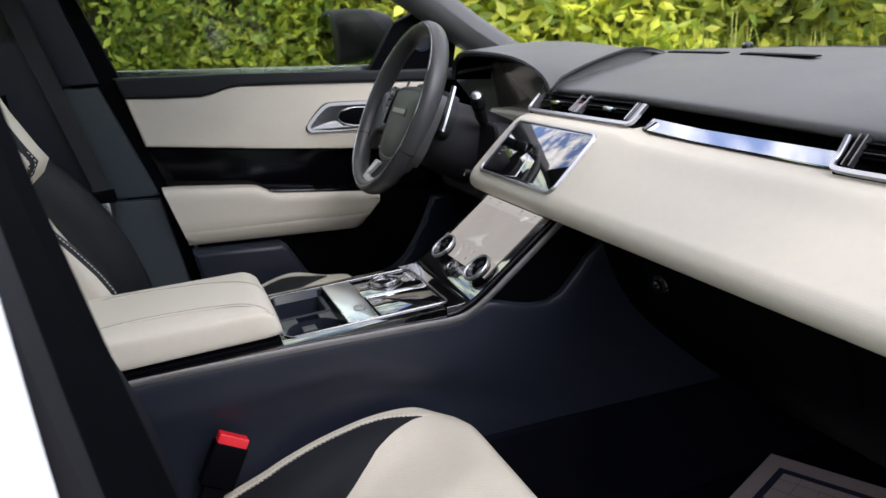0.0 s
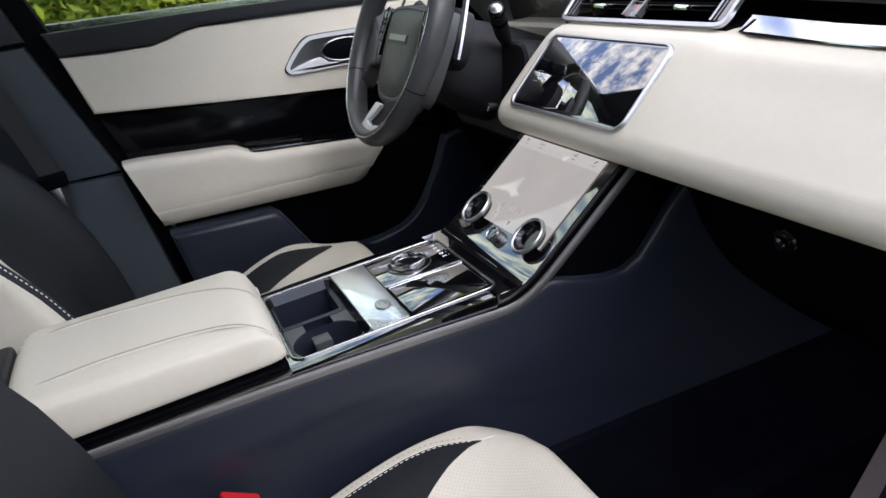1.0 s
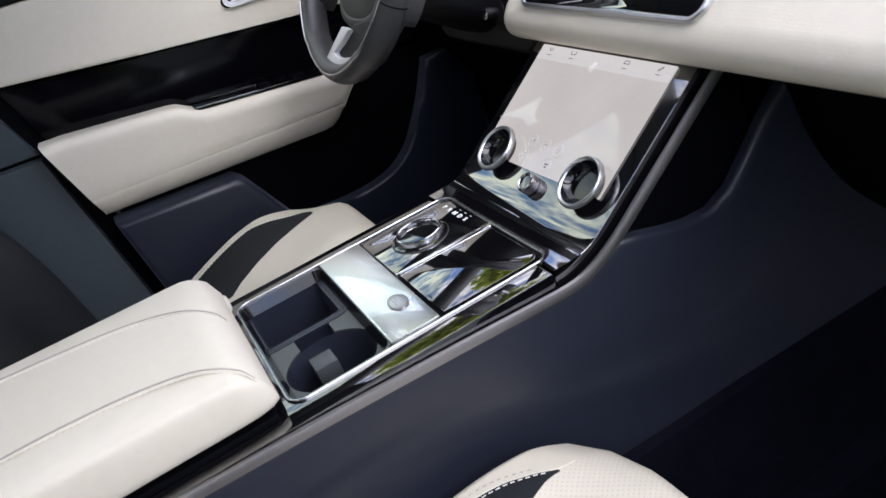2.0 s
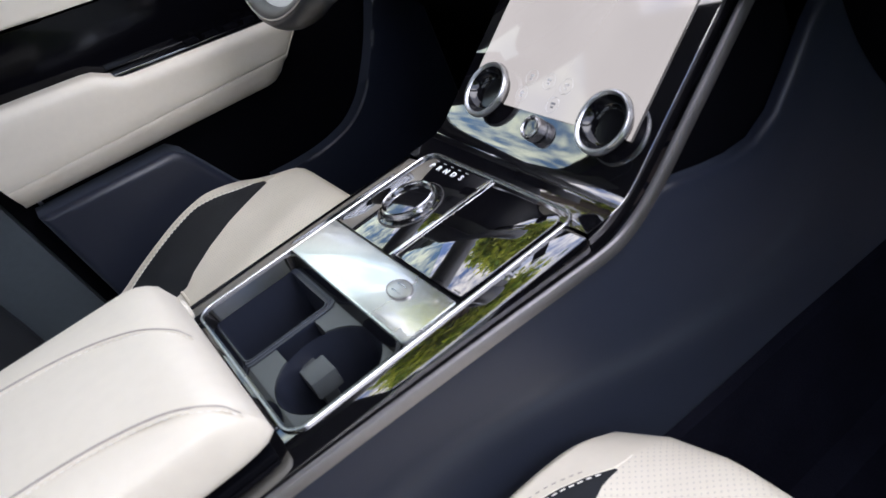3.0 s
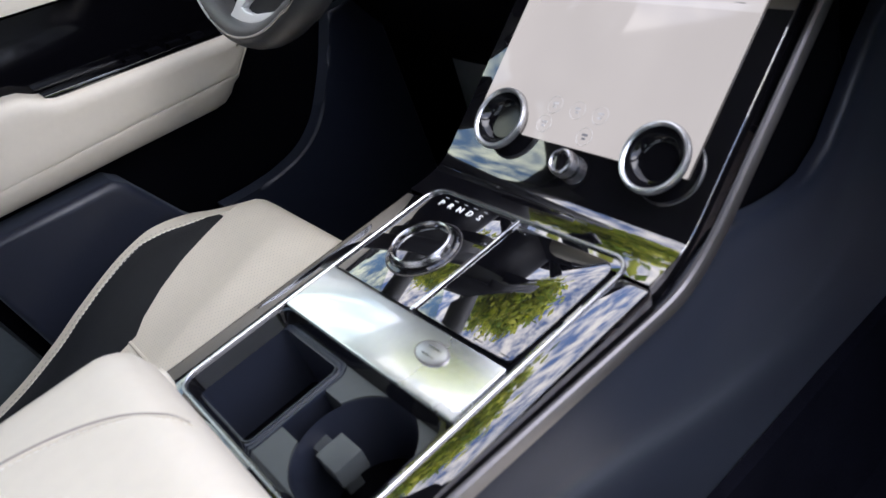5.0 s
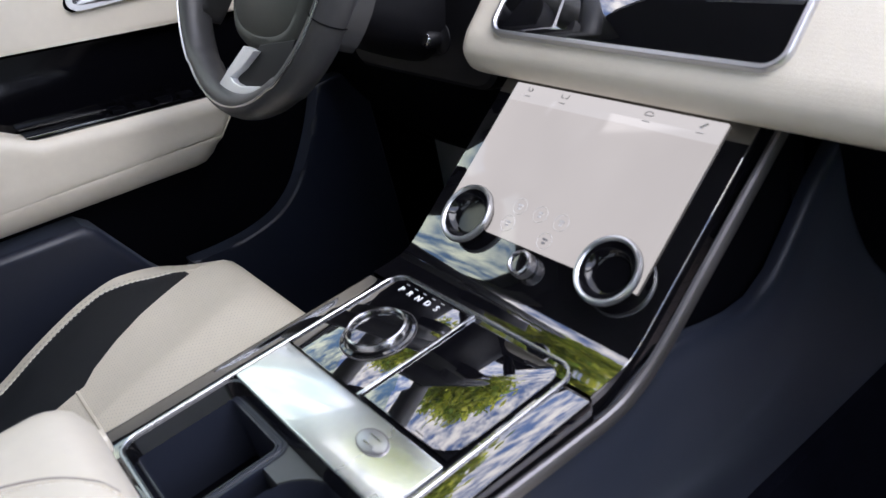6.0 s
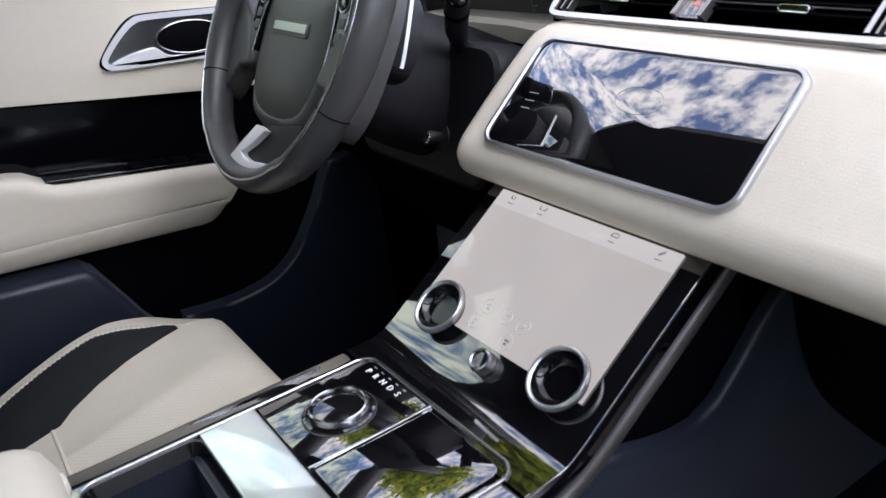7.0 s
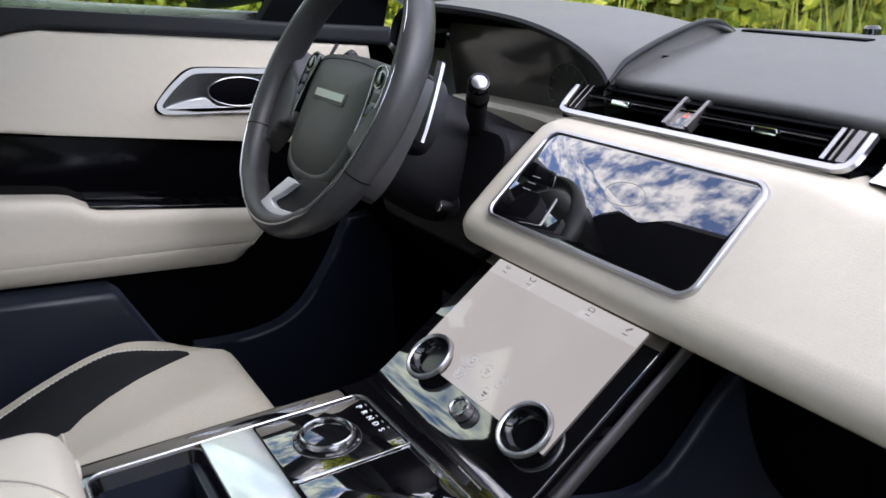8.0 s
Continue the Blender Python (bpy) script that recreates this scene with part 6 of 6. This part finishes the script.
# width of the cream panel beside the piping of the driver's backrest
WEDGE = [(0.63, 0.02), (0.78, 0.14), (0.86, 0.30), (0.92, 0.34), (0.98, 0.27), (1.03, 0.15), (1.06, 0.08)]


def back_line(z):
    """Where the front of the side bolsters stands at a height."""
    for (z0, x0), (z1, x1) in zip(BACK, BACK[1:]):
        if z <= z1:
            return x0 + (x1 - x0) * (z - z0) / (z1 - z0)
    return BACK[-1][1]


def thicken(row):
    """Two more columns in each gap: straight across the insert, smooth elsewhere."""
    smooth = curve_pts(row, 3)
    k = len(row)
    out = list(smooth)
    for i in range(k - 1):
        if 5 <= i <= 9 or 5 <= k - 2 - i <= 9:
            for j in (1, 2):
                out[3 * i + j] = row[i].lerp(row[i + 1], j / 3)
    return out


def beside(row, k, step, away):
    """The point of a row that lies a given distance beside its column k."""
    while 0 <= k + step < len(row):
        d = (row[k + step] - row[k]).length
        if d >= away:
            return row[k].lerp(row[k + step], away / d) + Vector((0, 0, 0.0008))
        away, k = away - d, k + step
    return row[k]


# heights of the cushion's edge and middle, and the two seams of its black insert, along x
CUSHION = {
    1: {"edge": [(-0.20, 0.655), (-0.08, 0.655), (0.0, 0.668), (0.07, 0.692), (0.115, 0.712), (0.16, 0.729), (0.20, 0.741), (0.24, 0.748), (0.265, 0.748), (0.30, 0.741), (0.33, 0.731), (0.37, 0.712)],
        "mid": [(-0.20, 0.672), (0.0, 0.690), (0.15, 0.720), (0.25, 0.744), (0.31, 0.758), (0.37, 0.766)],
        "seam": [(-0.18, 0.84), (0.07, 0.85), (0.15, 0.88), (0.225, 0.885), (0.265, 0.80), (0.30, 0.69), (0.318, 0.542), (0.37, 0.542)],
        "insert": [(-0.18, 0.30), (0.10, 0.33), (0.147, 0.34), (0.165, 0.41), (0.20, 0.48), (0.24, 0.52), (0.29, 0.535), (0.37, 0.53)]},
    -1: {"edge": [(-0.20, 0.640), (-0.05, 0.652), (0.055, 0.682), (0.098, 0.698), (0.141, 0.711), (0.184, 0.720), (0.227, 0.726), (0.271, 0.728), (0.315, 0.7255), (0.341, 0.719), (0.37, 0.705)],
         "mid": [(-0.20, 0.642), (0.0, 0.658), (0.15, 0.686), (0.25, 0.709), (0.31, 0.724), (0.37, 0.745)],
         "seam": [(-0.18, 0.86), (0.05, 0.88), (0.14, 0.90), (0.22, 0.90), (0.25, 0.89), (0.27, 0.875), (0.295, 0.835), (0.313, 0.79), (0.37, 0.79)],
         "insert": [(-0.18, 0.20), (0.10, 0.25), (0.155, 0.42), (0.19, 0.555), (0.222, 0.660), (0.26, 0.735), (0.295, 0.78), (0.37, 0.78)]},
}


def seat(side, lift, name, label):
    """side: 1 for the driver's side. Grid columns follow the seams, so that each leather panel is a part."""
    s = thing(name, label, "car seat", "front seats")
    yc, hw = 0.365 * side, 0.229

    # cushion: u runs across, rows run from the rear to the front edge
    nv = 60
    smooth_edge = [(p.x, p.z) for p in curve_pts([(x, 0, z) for x, z in CUSHION[side]["edge"]], 6)]
    grid = []
    for i in range(nv + 1):
        v = i / nv
        x_c = -0.20 + 0.545 * v
        x = x_c + 0.020
        r1, r0 = table(CUSHION[side]["seam"], x), table(CUSHION[side]["insert"], x)
        us = [-1.0, -0.998, -0.985, -0.970, -0.950, -0.930, -r1, -(r1 * 2 + r0) / 3, -(r1 + 2 * r0) / 3, -r0, -r0 * 0.75, -r0 * 0.5, -r0 * 0.25, 0.0]
        us = us + [-u for u in reversed(us[:-1])]
        edge_z, mid_z = table(smooth_edge, x), table(CUSHION[side]["mid"], x)
        f = min(max((x - 0.300) / 0.066, 0), 1)
        row = []
        for j, u in enumerate(us):
            a = abs(u)
            xe = x - 0.040 * max((a - 0.35) / 0.65, 0) ** 4 * min(max((x - 0.12) / 0.24, 0), 1) ** 1.5 - (0.009 if side < 0 else 0.0) * min(max((x - 0.2) / 0.165, 0), 1)
            k = min(max((a - 0.45) / 0.48, 0), 1)
            k = k * k * (3 - 2 * k)
            z = mid_z * (1 - k) + edge_z * k - 0.030 * (1 - math.sqrt(max(1 - f * f * 0.98, 0))) * (1 - k) - 0.006 * math.sin(math.pi * min(a / 0.7, 1)) * (1 - f)
            edge = min(j, len(us) - 1 - j)
            z -= {0: 0.24, 1: 0.09, 2: 0.014, 3: 0.003}.get(edge, 0.0)
            row.append(Vector((xe, yc + u * hw, z)))
        grid.append(row)
    last = grid[-1]
    for dx, dz in ((0.004, 0.012), (0.006, 0.030), (0.002, 0.070), (-0.02, 0.13), (-0.05, 0.18)):
        grid.append([Vector((p.x + dx, p.y, max(p.z - dz, 0.456))) for p in last])
    grid = [thicken(r) for r in grid]
    front = sum(1 for i in range(nv + 1) if -0.18 + 0.545 * i / nv <= 0.318)
    n = len(grid[0])
    mats = {"bolster": M["cream"], "insert": M["black_leather"], "centre_panel": M["cream_perf"]}
    labels = {"bolster": "smooth cream leather bolster", "insert": "black leather insert", "centre_panel": "perforated cream leather panel"}
    part("cushion_core", box(-0.18, 0.26, yc - 0.19, yc + 0.19, 0.50, 0.60, 0.02), M["black"], s)
    for zone, spans in (("bolster", ((0, 18), (n - 19, n - 1))), ("insert", ((18, 27), (n - 28, n - 19))), ("centre_panel", ((27, n - 28),))):
        for a, b in spans:
            rows = grid[:front] if zone == "insert" else grid
            part("cushion_" + zone, loft([r[a:b + 1] for r in rows]), mats[zone], s, labels[zone], sharp=70)
            if zone == "insert":
                part("cushion_nose", loft([r[a:b + 1] for r in grid[front - 1:]]), M["cream"], s, sharp=70)
    for col in (18, n - 19):
        line = [beside(r, col, 1 if col < n / 2 else -1, 0.0040) for r in grid[9:54]]
        stitches(curve_pts(line, 2), (0, 0, 1), s, M["thread"], 0.0040, 0.0026, 0.0006)
        line = [beside(r, col, -1 if col < n / 2 else 1, 0.0055) for r in grid[9:54]]
        stitches(curve_pts(line, 2), (0, 0, 1), s, M["groove"], 0.0034, 0.0032, 0.0005)
        rings = [[r[col] + Vector((0, 0.0010 * math.cos(q * math.pi / 3), 0.0008 * math.sin(q * math.pi / 3))) for q in range(6)] for r in grid[6:57]]
        part("seam_piping", loft(rings, closed=True, caps=True), M["cream"], s)
    k = min(range(nv), key=lambda q: abs(grid[q][n // 2].x - 0.142))
    line = [grid[k][j] for j in range(27, n - 27)]
    rings = [[p + Vector((0.0022 * math.cos(q * math.pi / 3), 0, 0.0016 * math.sin(q * math.pi / 3))) for q in range(6)] for p in line]
    part("cross_seam", loft(rings, closed=True, caps=True), M["cream"], s)

    # backrest
    grid = []
    nb = 36
    for i in range(nb + 1):
        v = i / nb
        zc = 0.63 + 0.68 * v
        wide = 0.242 * (1 - 0.28 * max((v - 0.60) / 0.40, 0) ** 2)
        band = -0.955 - 0.030 * min(max((zc - 0.90) / 0.10, 0), 1)
        wedge = band + 0.037 + (table(WEDGE, zc) if side > 0 else 0.075 * min(max((zc - 0.885) / 0.12, 0), 1))
        us = [-1.0, -0.998, -0.996, -0.994, -0.992, -0.988, band, band + 0.036, wedge, wedge + 0.25, 0.15, 0.40, 0.60, 0.72, 0.82, 0.90, 0.95, 0.985, 1.0]
        row = []
        for j, u in enumerate(us):
            a = abs(u)
            out = 0.058 * max((a - 0.40) / 0.45, 0) ** 1.5 if a < 0.85 else 0.058 - 0.030 * ((a - 0.85) / 0.15) ** 2
            drop = {0: 0.14, 1: 0.05, 2: 0.012}.get(min(j, len(us) - 1 - j), 0.0)
            rise = min(max((zc - 1.060) / 0.065, 0), 1)
            fore = 0.082 * rise * rise * (3 - 2 * rise) * min(max((0.3 - u) / 0.5, 0), 1) if side > 0 else 0.0
            row.append(Vector((back_line(zc) - 0.058 + out - drop + fore, yc + side * u * wide, zc + lift * 0.5)))
        grid.append(row)
    last = grid[-1]
    for dx, dz in ((-0.010, 0.014), (-0.035, 0.022), (-0.07, 0.020), (-0.10, 0.0)):
        grid.append([Vector((p.x + dx, p.y, p.z + dz)) for p in last])
    n = len(grid[0])
    inner = M["cream"] if side > 0 else M["black_leather"]
    cut = 22
    part("back_bolster", loft([r[0:7] for r in grid]), inner, s, sharp=70)
    part("back_piping", loft([r[6:8] for r in grid]), M["black_leather"], s, "black leather piping strip", sharp=70)
    part("back_wedge", loft([r[7:9] for r in grid[:cut]]), inner, s, sharp=70)
    part("back_wedge_top", loft([r[7:9] for r in grid[cut - 1:cut + 2]]), M["black_leather"], s, sharp=70)
    part("back_centre", loft([r[8:n] for r in grid[:cut + 2]]), M["black_leather"], s, "black leather back panel", sharp=70)
    part("back_shoulder", loft([r[7:12] for r in grid[cut + 1:]]), inner, s, sharp=70)
    part("back_wing", loft([r[11:n] for r in grid[cut + 1:]]), M["black_leather"], s, sharp=70)
    part("back_shell", loft([[r[0], Vector((r[0].x - 0.05, r[0].y * 0.9 + yc * 0.1, r[0].z)), Vector((r[-1].x - 0.05, r[-1].y * 0.9 + yc * 0.1, r[-1].z)), r[-1]] for r in grid]), M["black_leather"], s, "black leather back shell", sharp=70)
    if side > 0:
        stitches(curve_pts([(r[6] + r[7]) / 2 + Vector((0.0018, 0, 0)) for r in grid[1:28]], 2), (1, 0, 0.3), s, M["thread"], 0.004, 0.003, 0.0010)
        stitches(curve_pts([r[6] + Vector((0.0004, -0.0035, 0)) for r in grid[1:28]], 2), (1, -1, 0.3), s, M["thread"], 0.003, 0.003, 0.0006)
    part("base", box(-0.15, 0.25, yc - 0.18, yc + 0.18, 0.452, 0.52, 0.01), M["black"], s)
    return s


seat(1, 0.021, "driver_seat", "cream leather driver's seat with black inserts")
seat(-1, 0.0, "passenger_seat", "cream perforated leather passenger seat with black inserts")


def belts():
    b = thing("belt_buckle", "black seat belt buckle with red release button", "belt buckle")
    ax = Vector((-0.10, 0.10, 1)).normalized()
    o = plane_at((0.040, -0.146, 0.754), (1, 0.0, -0.60), ax)
    m = Matrix(((*o.col[0].xyz, 0), (*o.col[2].xyz, 0), (*o.col[1].xyz, 0), (0, 0, 0, 1))).transposed()
    m.translation = Vector((0.040, -0.146, 0.754))
    part("housing", box(-0.024, 0.024, -0.012, 0.012, -0.075, -0.012, 0.005, 3, m=m), M["black"], b)
    part("button", box(-0.021, 0.021, -0.0105, 0.0105, -0.020, 0.0, 0.003, 3, m=m), M["red"], b, "red plastic release button")
    part("stalk", box(-0.016, 0.016, -0.006, 0.006, -0.20, -0.07, 0.004, m=m), M["black"], b)
    s = thing("seat_belt", "dark grey webbing seat belt hanging on the pillar", "seat belt")
    pts = curve_pts([(-0.235, 0.672, 1.52), (-0.193, 0.668, 1.34), (-0.149, 0.664, 1.15), (-0.113, 0.66, 0.985), (-0.118, 0.655, 0.90)], 6)
    rings = [[p + Vector((-0.017, 0.0, -0.004)), p + Vector((0.017, 0.006, 0.004)), p + Vector((0.017, 0.0075, 0.004)), p + Vector((-0.017, 0.0015, -0.004))] for p in pts]
    part("webbing", loft(rings, closed=True, caps=True), M["webbing"], s)
    part("tongue_stop", box(-0.138, -0.088, 0.646, 0.672, 0.966, 0.992, 0.006, 3), M["black"], s)
    part("tongue", box(-0.128, -0.104, 0.650, 0.654, 0.912, 0.966, 0.0015), M["chrome"], s, "metal belt tongue")
    part("guide", box(-0.29, -0.20, 0.66, 0.70, 1.44, 1.50, 0.012, 3), M["black"], s)


belts()


def paper_mat():
    p = thing("paper_mat", "tan paper floor mat with dark border in the footwell", "floor mat")
    m = Matrix.Translation((0.941, -0.172, 0.458)) @ pose(0, 0, 0, 0, 0, -65)
    part("sheet", plate([(0, -0.34), (0.44, -0.34), (0.44, 0), (0, 0)], m, 0.001), M["paper"], p)
    for x0, x1, y0, y1 in ((0.030, 0.412, -0.048, -0.036), (0.030, 0.412, -0.312, -0.300), (0.030, 0.042, -0.300, -0.048), (0.400, 0.412, -0.300, -0.048)):
        part("border", box(x0, x1, y0, y1, 0.0, 0.0008, m=m), M["navy_ink"], p)
    part("lettering", lettering("THAN", 0.042, m @ pose(0.094, -0.146, 0.0008, 0, 0, 6), 0.0002), M["navy_ink"], p)
    for k in range(1, 8):
        part("grid_line", box(0.04, 0.40, -0.036 - 0.033 * k, -0.0355 - 0.033 * k, 0.0, 0.0006, m=m), M["grey_mark"], p)
    for k in range(1, 10):
        part("grid_line", box(0.036 + 0.037 * k, 0.0365 + 0.037 * k, -0.30, -0.04, 0.0, 0.0006, m=m), M["grey_mark"], p)


paper_mat()


# ---- trees and shrubs outside ----
def leaf_cloud(rng, clumps, per, spread, size):
    """Leaves as small folded diamonds, gathered in clumps."""
    verts, faces = [], []
    for c in clumps:
        for _ in range(per):
            d = Vector((rng.gauss(0, 1), rng.gauss(0, 1), rng.gauss(0, 0.8))) * spread
            p = Vector(c) + d
            u = Vector((rng.uniform(-1, 1), rng.uniform(-1, 1), rng.uniform(-0.9, 0.3))).normalized()
            v = u.cross(Vector((rng.uniform(-1, 1), rng.uniform(-1, 1), rng.uniform(0.2, 1)))).normalized()
            w = u.cross(v)
            s = size * rng.uniform(0.6, 1.4)
            k = len(verts)
            verts += [p, p + u * s * 0.5 + v * s * 0.24 + w * s * 0.07, p + u * s, p + u * s * 0.5 - v * s * 0.24 + w * s * 0.07]
            faces += [(k, k + 1, k + 2), (k, k + 2, k + 3)]
    me = bpy.data.meshes.new("crown")
    me.from_pydata(verts, [], faces)
    return me


def tree(kind, seed, height, radius, base_z, mat, label, per=120, count=120, size=0.085, lean=(0, 0)):
    rng = random.Random(seed)
    t = thing("tree" if kind == "tree" else "shrub", label, kind, "trees behind the car" if kind == "tree" else "shrubs behind the car")
    clumps, limbs = [], []
    for i in range(count):
        f = rng.random() ** 0.8
        z = base_z + (height - base_z) * f
        rr = radius * (0.35 + 0.65 * math.sin(math.pi * min(max(0.15 + 0.8 * f, 0), 1))) * math.sqrt(rng.random())
        a = rng.uniform(0, 2 * math.pi)
        clumps.append((rr * math.cos(a) + lean[0], rr * math.sin(a) + lean[1], z))
    rings = []
    for i in range(9):
        f = i / 8
        r = (0.035 * height / 3) * (1 - 0.85 * f) + 0.01
        c = Vector((0.12 * math.sin(3 * f + seed) + lean[0] * f * f, 0.12 * math.cos(2.3 * f + seed) - 0.12 + lean[1] * f * f, height * 0.92 * f))
        rings.append([c + Vector((r * math.cos(q * math.pi / 5), r * math.sin(q * math.pi / 5), 0)) for q in range(10)])
    bm = loft(rings, closed=True, caps=True)
    for c in clumps[::3]:
        end = Vector(c)
        st = Vector((0.1 * math.sin(seed), 0, max(end.z * 0.62 - 0.1, 0.2)))
        mid = st.lerp(end, 0.5) + Vector((0, 0, 0.15))
        limb = []
        for p, r in ((st, 0.022), (mid, 0.014), (end, 0.004)):
            limb.append([p + Vector((r * math.cos(q * math.pi / 2.5), r * math.sin(q * math.pi / 2.5), 0)) for q in range(5)])
        bm = join(bm, loft(limb, closed=True, caps=True))
    part("trunk", bm, M["bark"], t)
    me = leaf_cloud(rng, clumps, per, radius * 0.16, size)
    me.materials.append(mat)
    cr = new("crown", me)
    cr.parent = t
    return t


def planting():
    rng = random.Random(5)
    kinds = [tree("tree", 11, 3.1, 1.4, 0.4, M["leaf"], "leafy green broad-crowned tree on the grass"),
             tree("tree", 12, 2.8, 1.2, 0.2, M["leaf_yellow"], "slender yellow-green leafy tree on the grass"),
             tree("shrub", 13, 2.2, 1.1, 0.05, M["leaf_yellow"], "dense yellow-green shrub on the grass", 130, 90, 0.07),
             tree("shrub", 14, 2.6, 1.0, 0.05, M["leaf"], "dense dark green shrub on the grass", 130, 90, 0.075),
             tree("shrub", 15, 2.7, 1.15, 0.1, M["leaf_yellow"], "broad-leaved yellow-green shrub on the grass", 95, 95, 0.135)]
    spots = []
    for i in range(12):
        spots.append((-5.5 + 1.2 * i + rng.uniform(-0.3, 0.3), 6.3 + rng.uniform(-0.3, 0.3)))
    for i in range(13):
        spots.append((-6.0 + 1.15 * i + rng.uniform(-0.3, 0.3), 5.2 + rng.uniform(-0.4, 0.9)))
    for i in range(12):
        a = radians(62 - 11 * i)
        spots.append((1.0 + 10.5 * math.cos(a) + rng.uniform(-0.5, 0.5), 10.5 * math.sin(a) + rng.uniform(-0.5, 0.5)))
    for i in range(13):
        a = radians(58 - 7.5 * i)
        spots.append((0.8 + 5.9 * math.cos(a) + rng.uniform(-0.4, 0.4), 5.9 * math.sin(a) + rng.uniform(-0.4, 0.4)))
    for i in range(10):
        spots.append((-5.0 + 1.6 * i + rng.uniform(-0.5, 0.5), 7.5 + rng.uniform(-0.5, 0.8)))
    for i in range(9):
        spots.append((-9.0 + rng.uniform(-1, 1), -8.0 + 2.0 * i))
    # unseen hedge beyond the open door, added to block low sky light
    for i in range(13):
        spots.append((-6.5 + 1.15 * i + rng.uniform(-0.3, 0.3), -7.6 + rng.uniform(-0.4, 0.4)))
    tall = tree("tree", 21, 10.6, 1.6, 7.35, M["leaf_tall"], "tall yellow-green tree beside the car on the grass", 36, 200, 0.34, (0.55, 0.2))
    tall.matrix_basis = pose(3.85, 6.65, 0)
    used = set()
    spots = [(x, y) for x, y in spots if math.hypot(x - 3.85, y - 6.65) > 0.9]
    for i, (x, y) in enumerate(spots):
        # the added hedge takes only the dark green kinds
        k = rng.choice((0, 3, 3)) if -8.2 < y < -7 and x > -7 else rng.choice((1, 2, 4, 4, 4)) if x > 1.8 else rng.choice((0, 3, 0, 1, 2))
        m = pose(x, y, 0, 0, 0, rng.uniform(0, 360))
        src = kinds[k]
        if k not in used:
            src.matrix_basis = m
            used.add(k)
        else:
            copy_thing(src, m)


planting()


def tall_grass():
    """Upright blades and stems in a broad belt along the edge of the trees."""
    rng = random.Random(31)
    verts, faces = [], []
    for _ in range(4500):
        a = radians(rng.uniform(-25, 78))
        r = rng.uniform(4.6, 6.6)
        p = Vector((0.8 + r * math.cos(a), r * math.sin(a) * 0.92, 0))
        h = rng.uniform(0.45, 1.15) * (0.75 + 0.5 * noise.noise(p * 0.9)) + 0.15
        q = rng.uniform(0, math.pi)
        w = rng.uniform(0.008, 0.020)
        side = Vector((math.cos(q), math.sin(q), 0)) * w
        tip = p + Vector((rng.uniform(-0.16, 0.16), rng.uniform(-0.16, 0.16), h))
        mid = p.lerp(tip, 0.55) - Vector((tip.x - p.x, tip.y - p.y, 0)) * 0.25
        k = len(verts)
        verts += [p - side, p + side, mid + side * 0.9, mid - side * 0.9, tip]
        faces += [(k, k + 1, k + 2, k + 3), (k + 3, k + 2, k + 4)]
    me = bpy.data.meshes.new("tall_grass")
    me.from_pydata(verts, [], faces)
    me.materials.append(M["grass"])
    tagged(new("tall_grass", me), "tall yellow-green grass along the trees", "grass", kind="stuff")


tall_grass()


def hutch():
    s = thing("hutch", "small wooden hutch with a red sheet roof", "hutch")
    m = pose(3.25, 5.55, 0, 0, 0, 20)
    part("wall", box(-0.2, 0.2, -0.2, 0.2, 0.0, 1.06, 0.01, m=m), M["wall_pale"], s)
    rings = [[m @ Vector((x, y, z)) for x, z in ((-0.27, 1.03), (0.0, 1.21), (0.27, 1.03), (0.27, 1.01), (0.0, 1.18), (-0.27, 1.01))] for y in (-0.26, 0.26)]
    part("roof", loft(rings, closed=True, caps=True), M["roof_red"], s, "red sheet roof")


hutch()
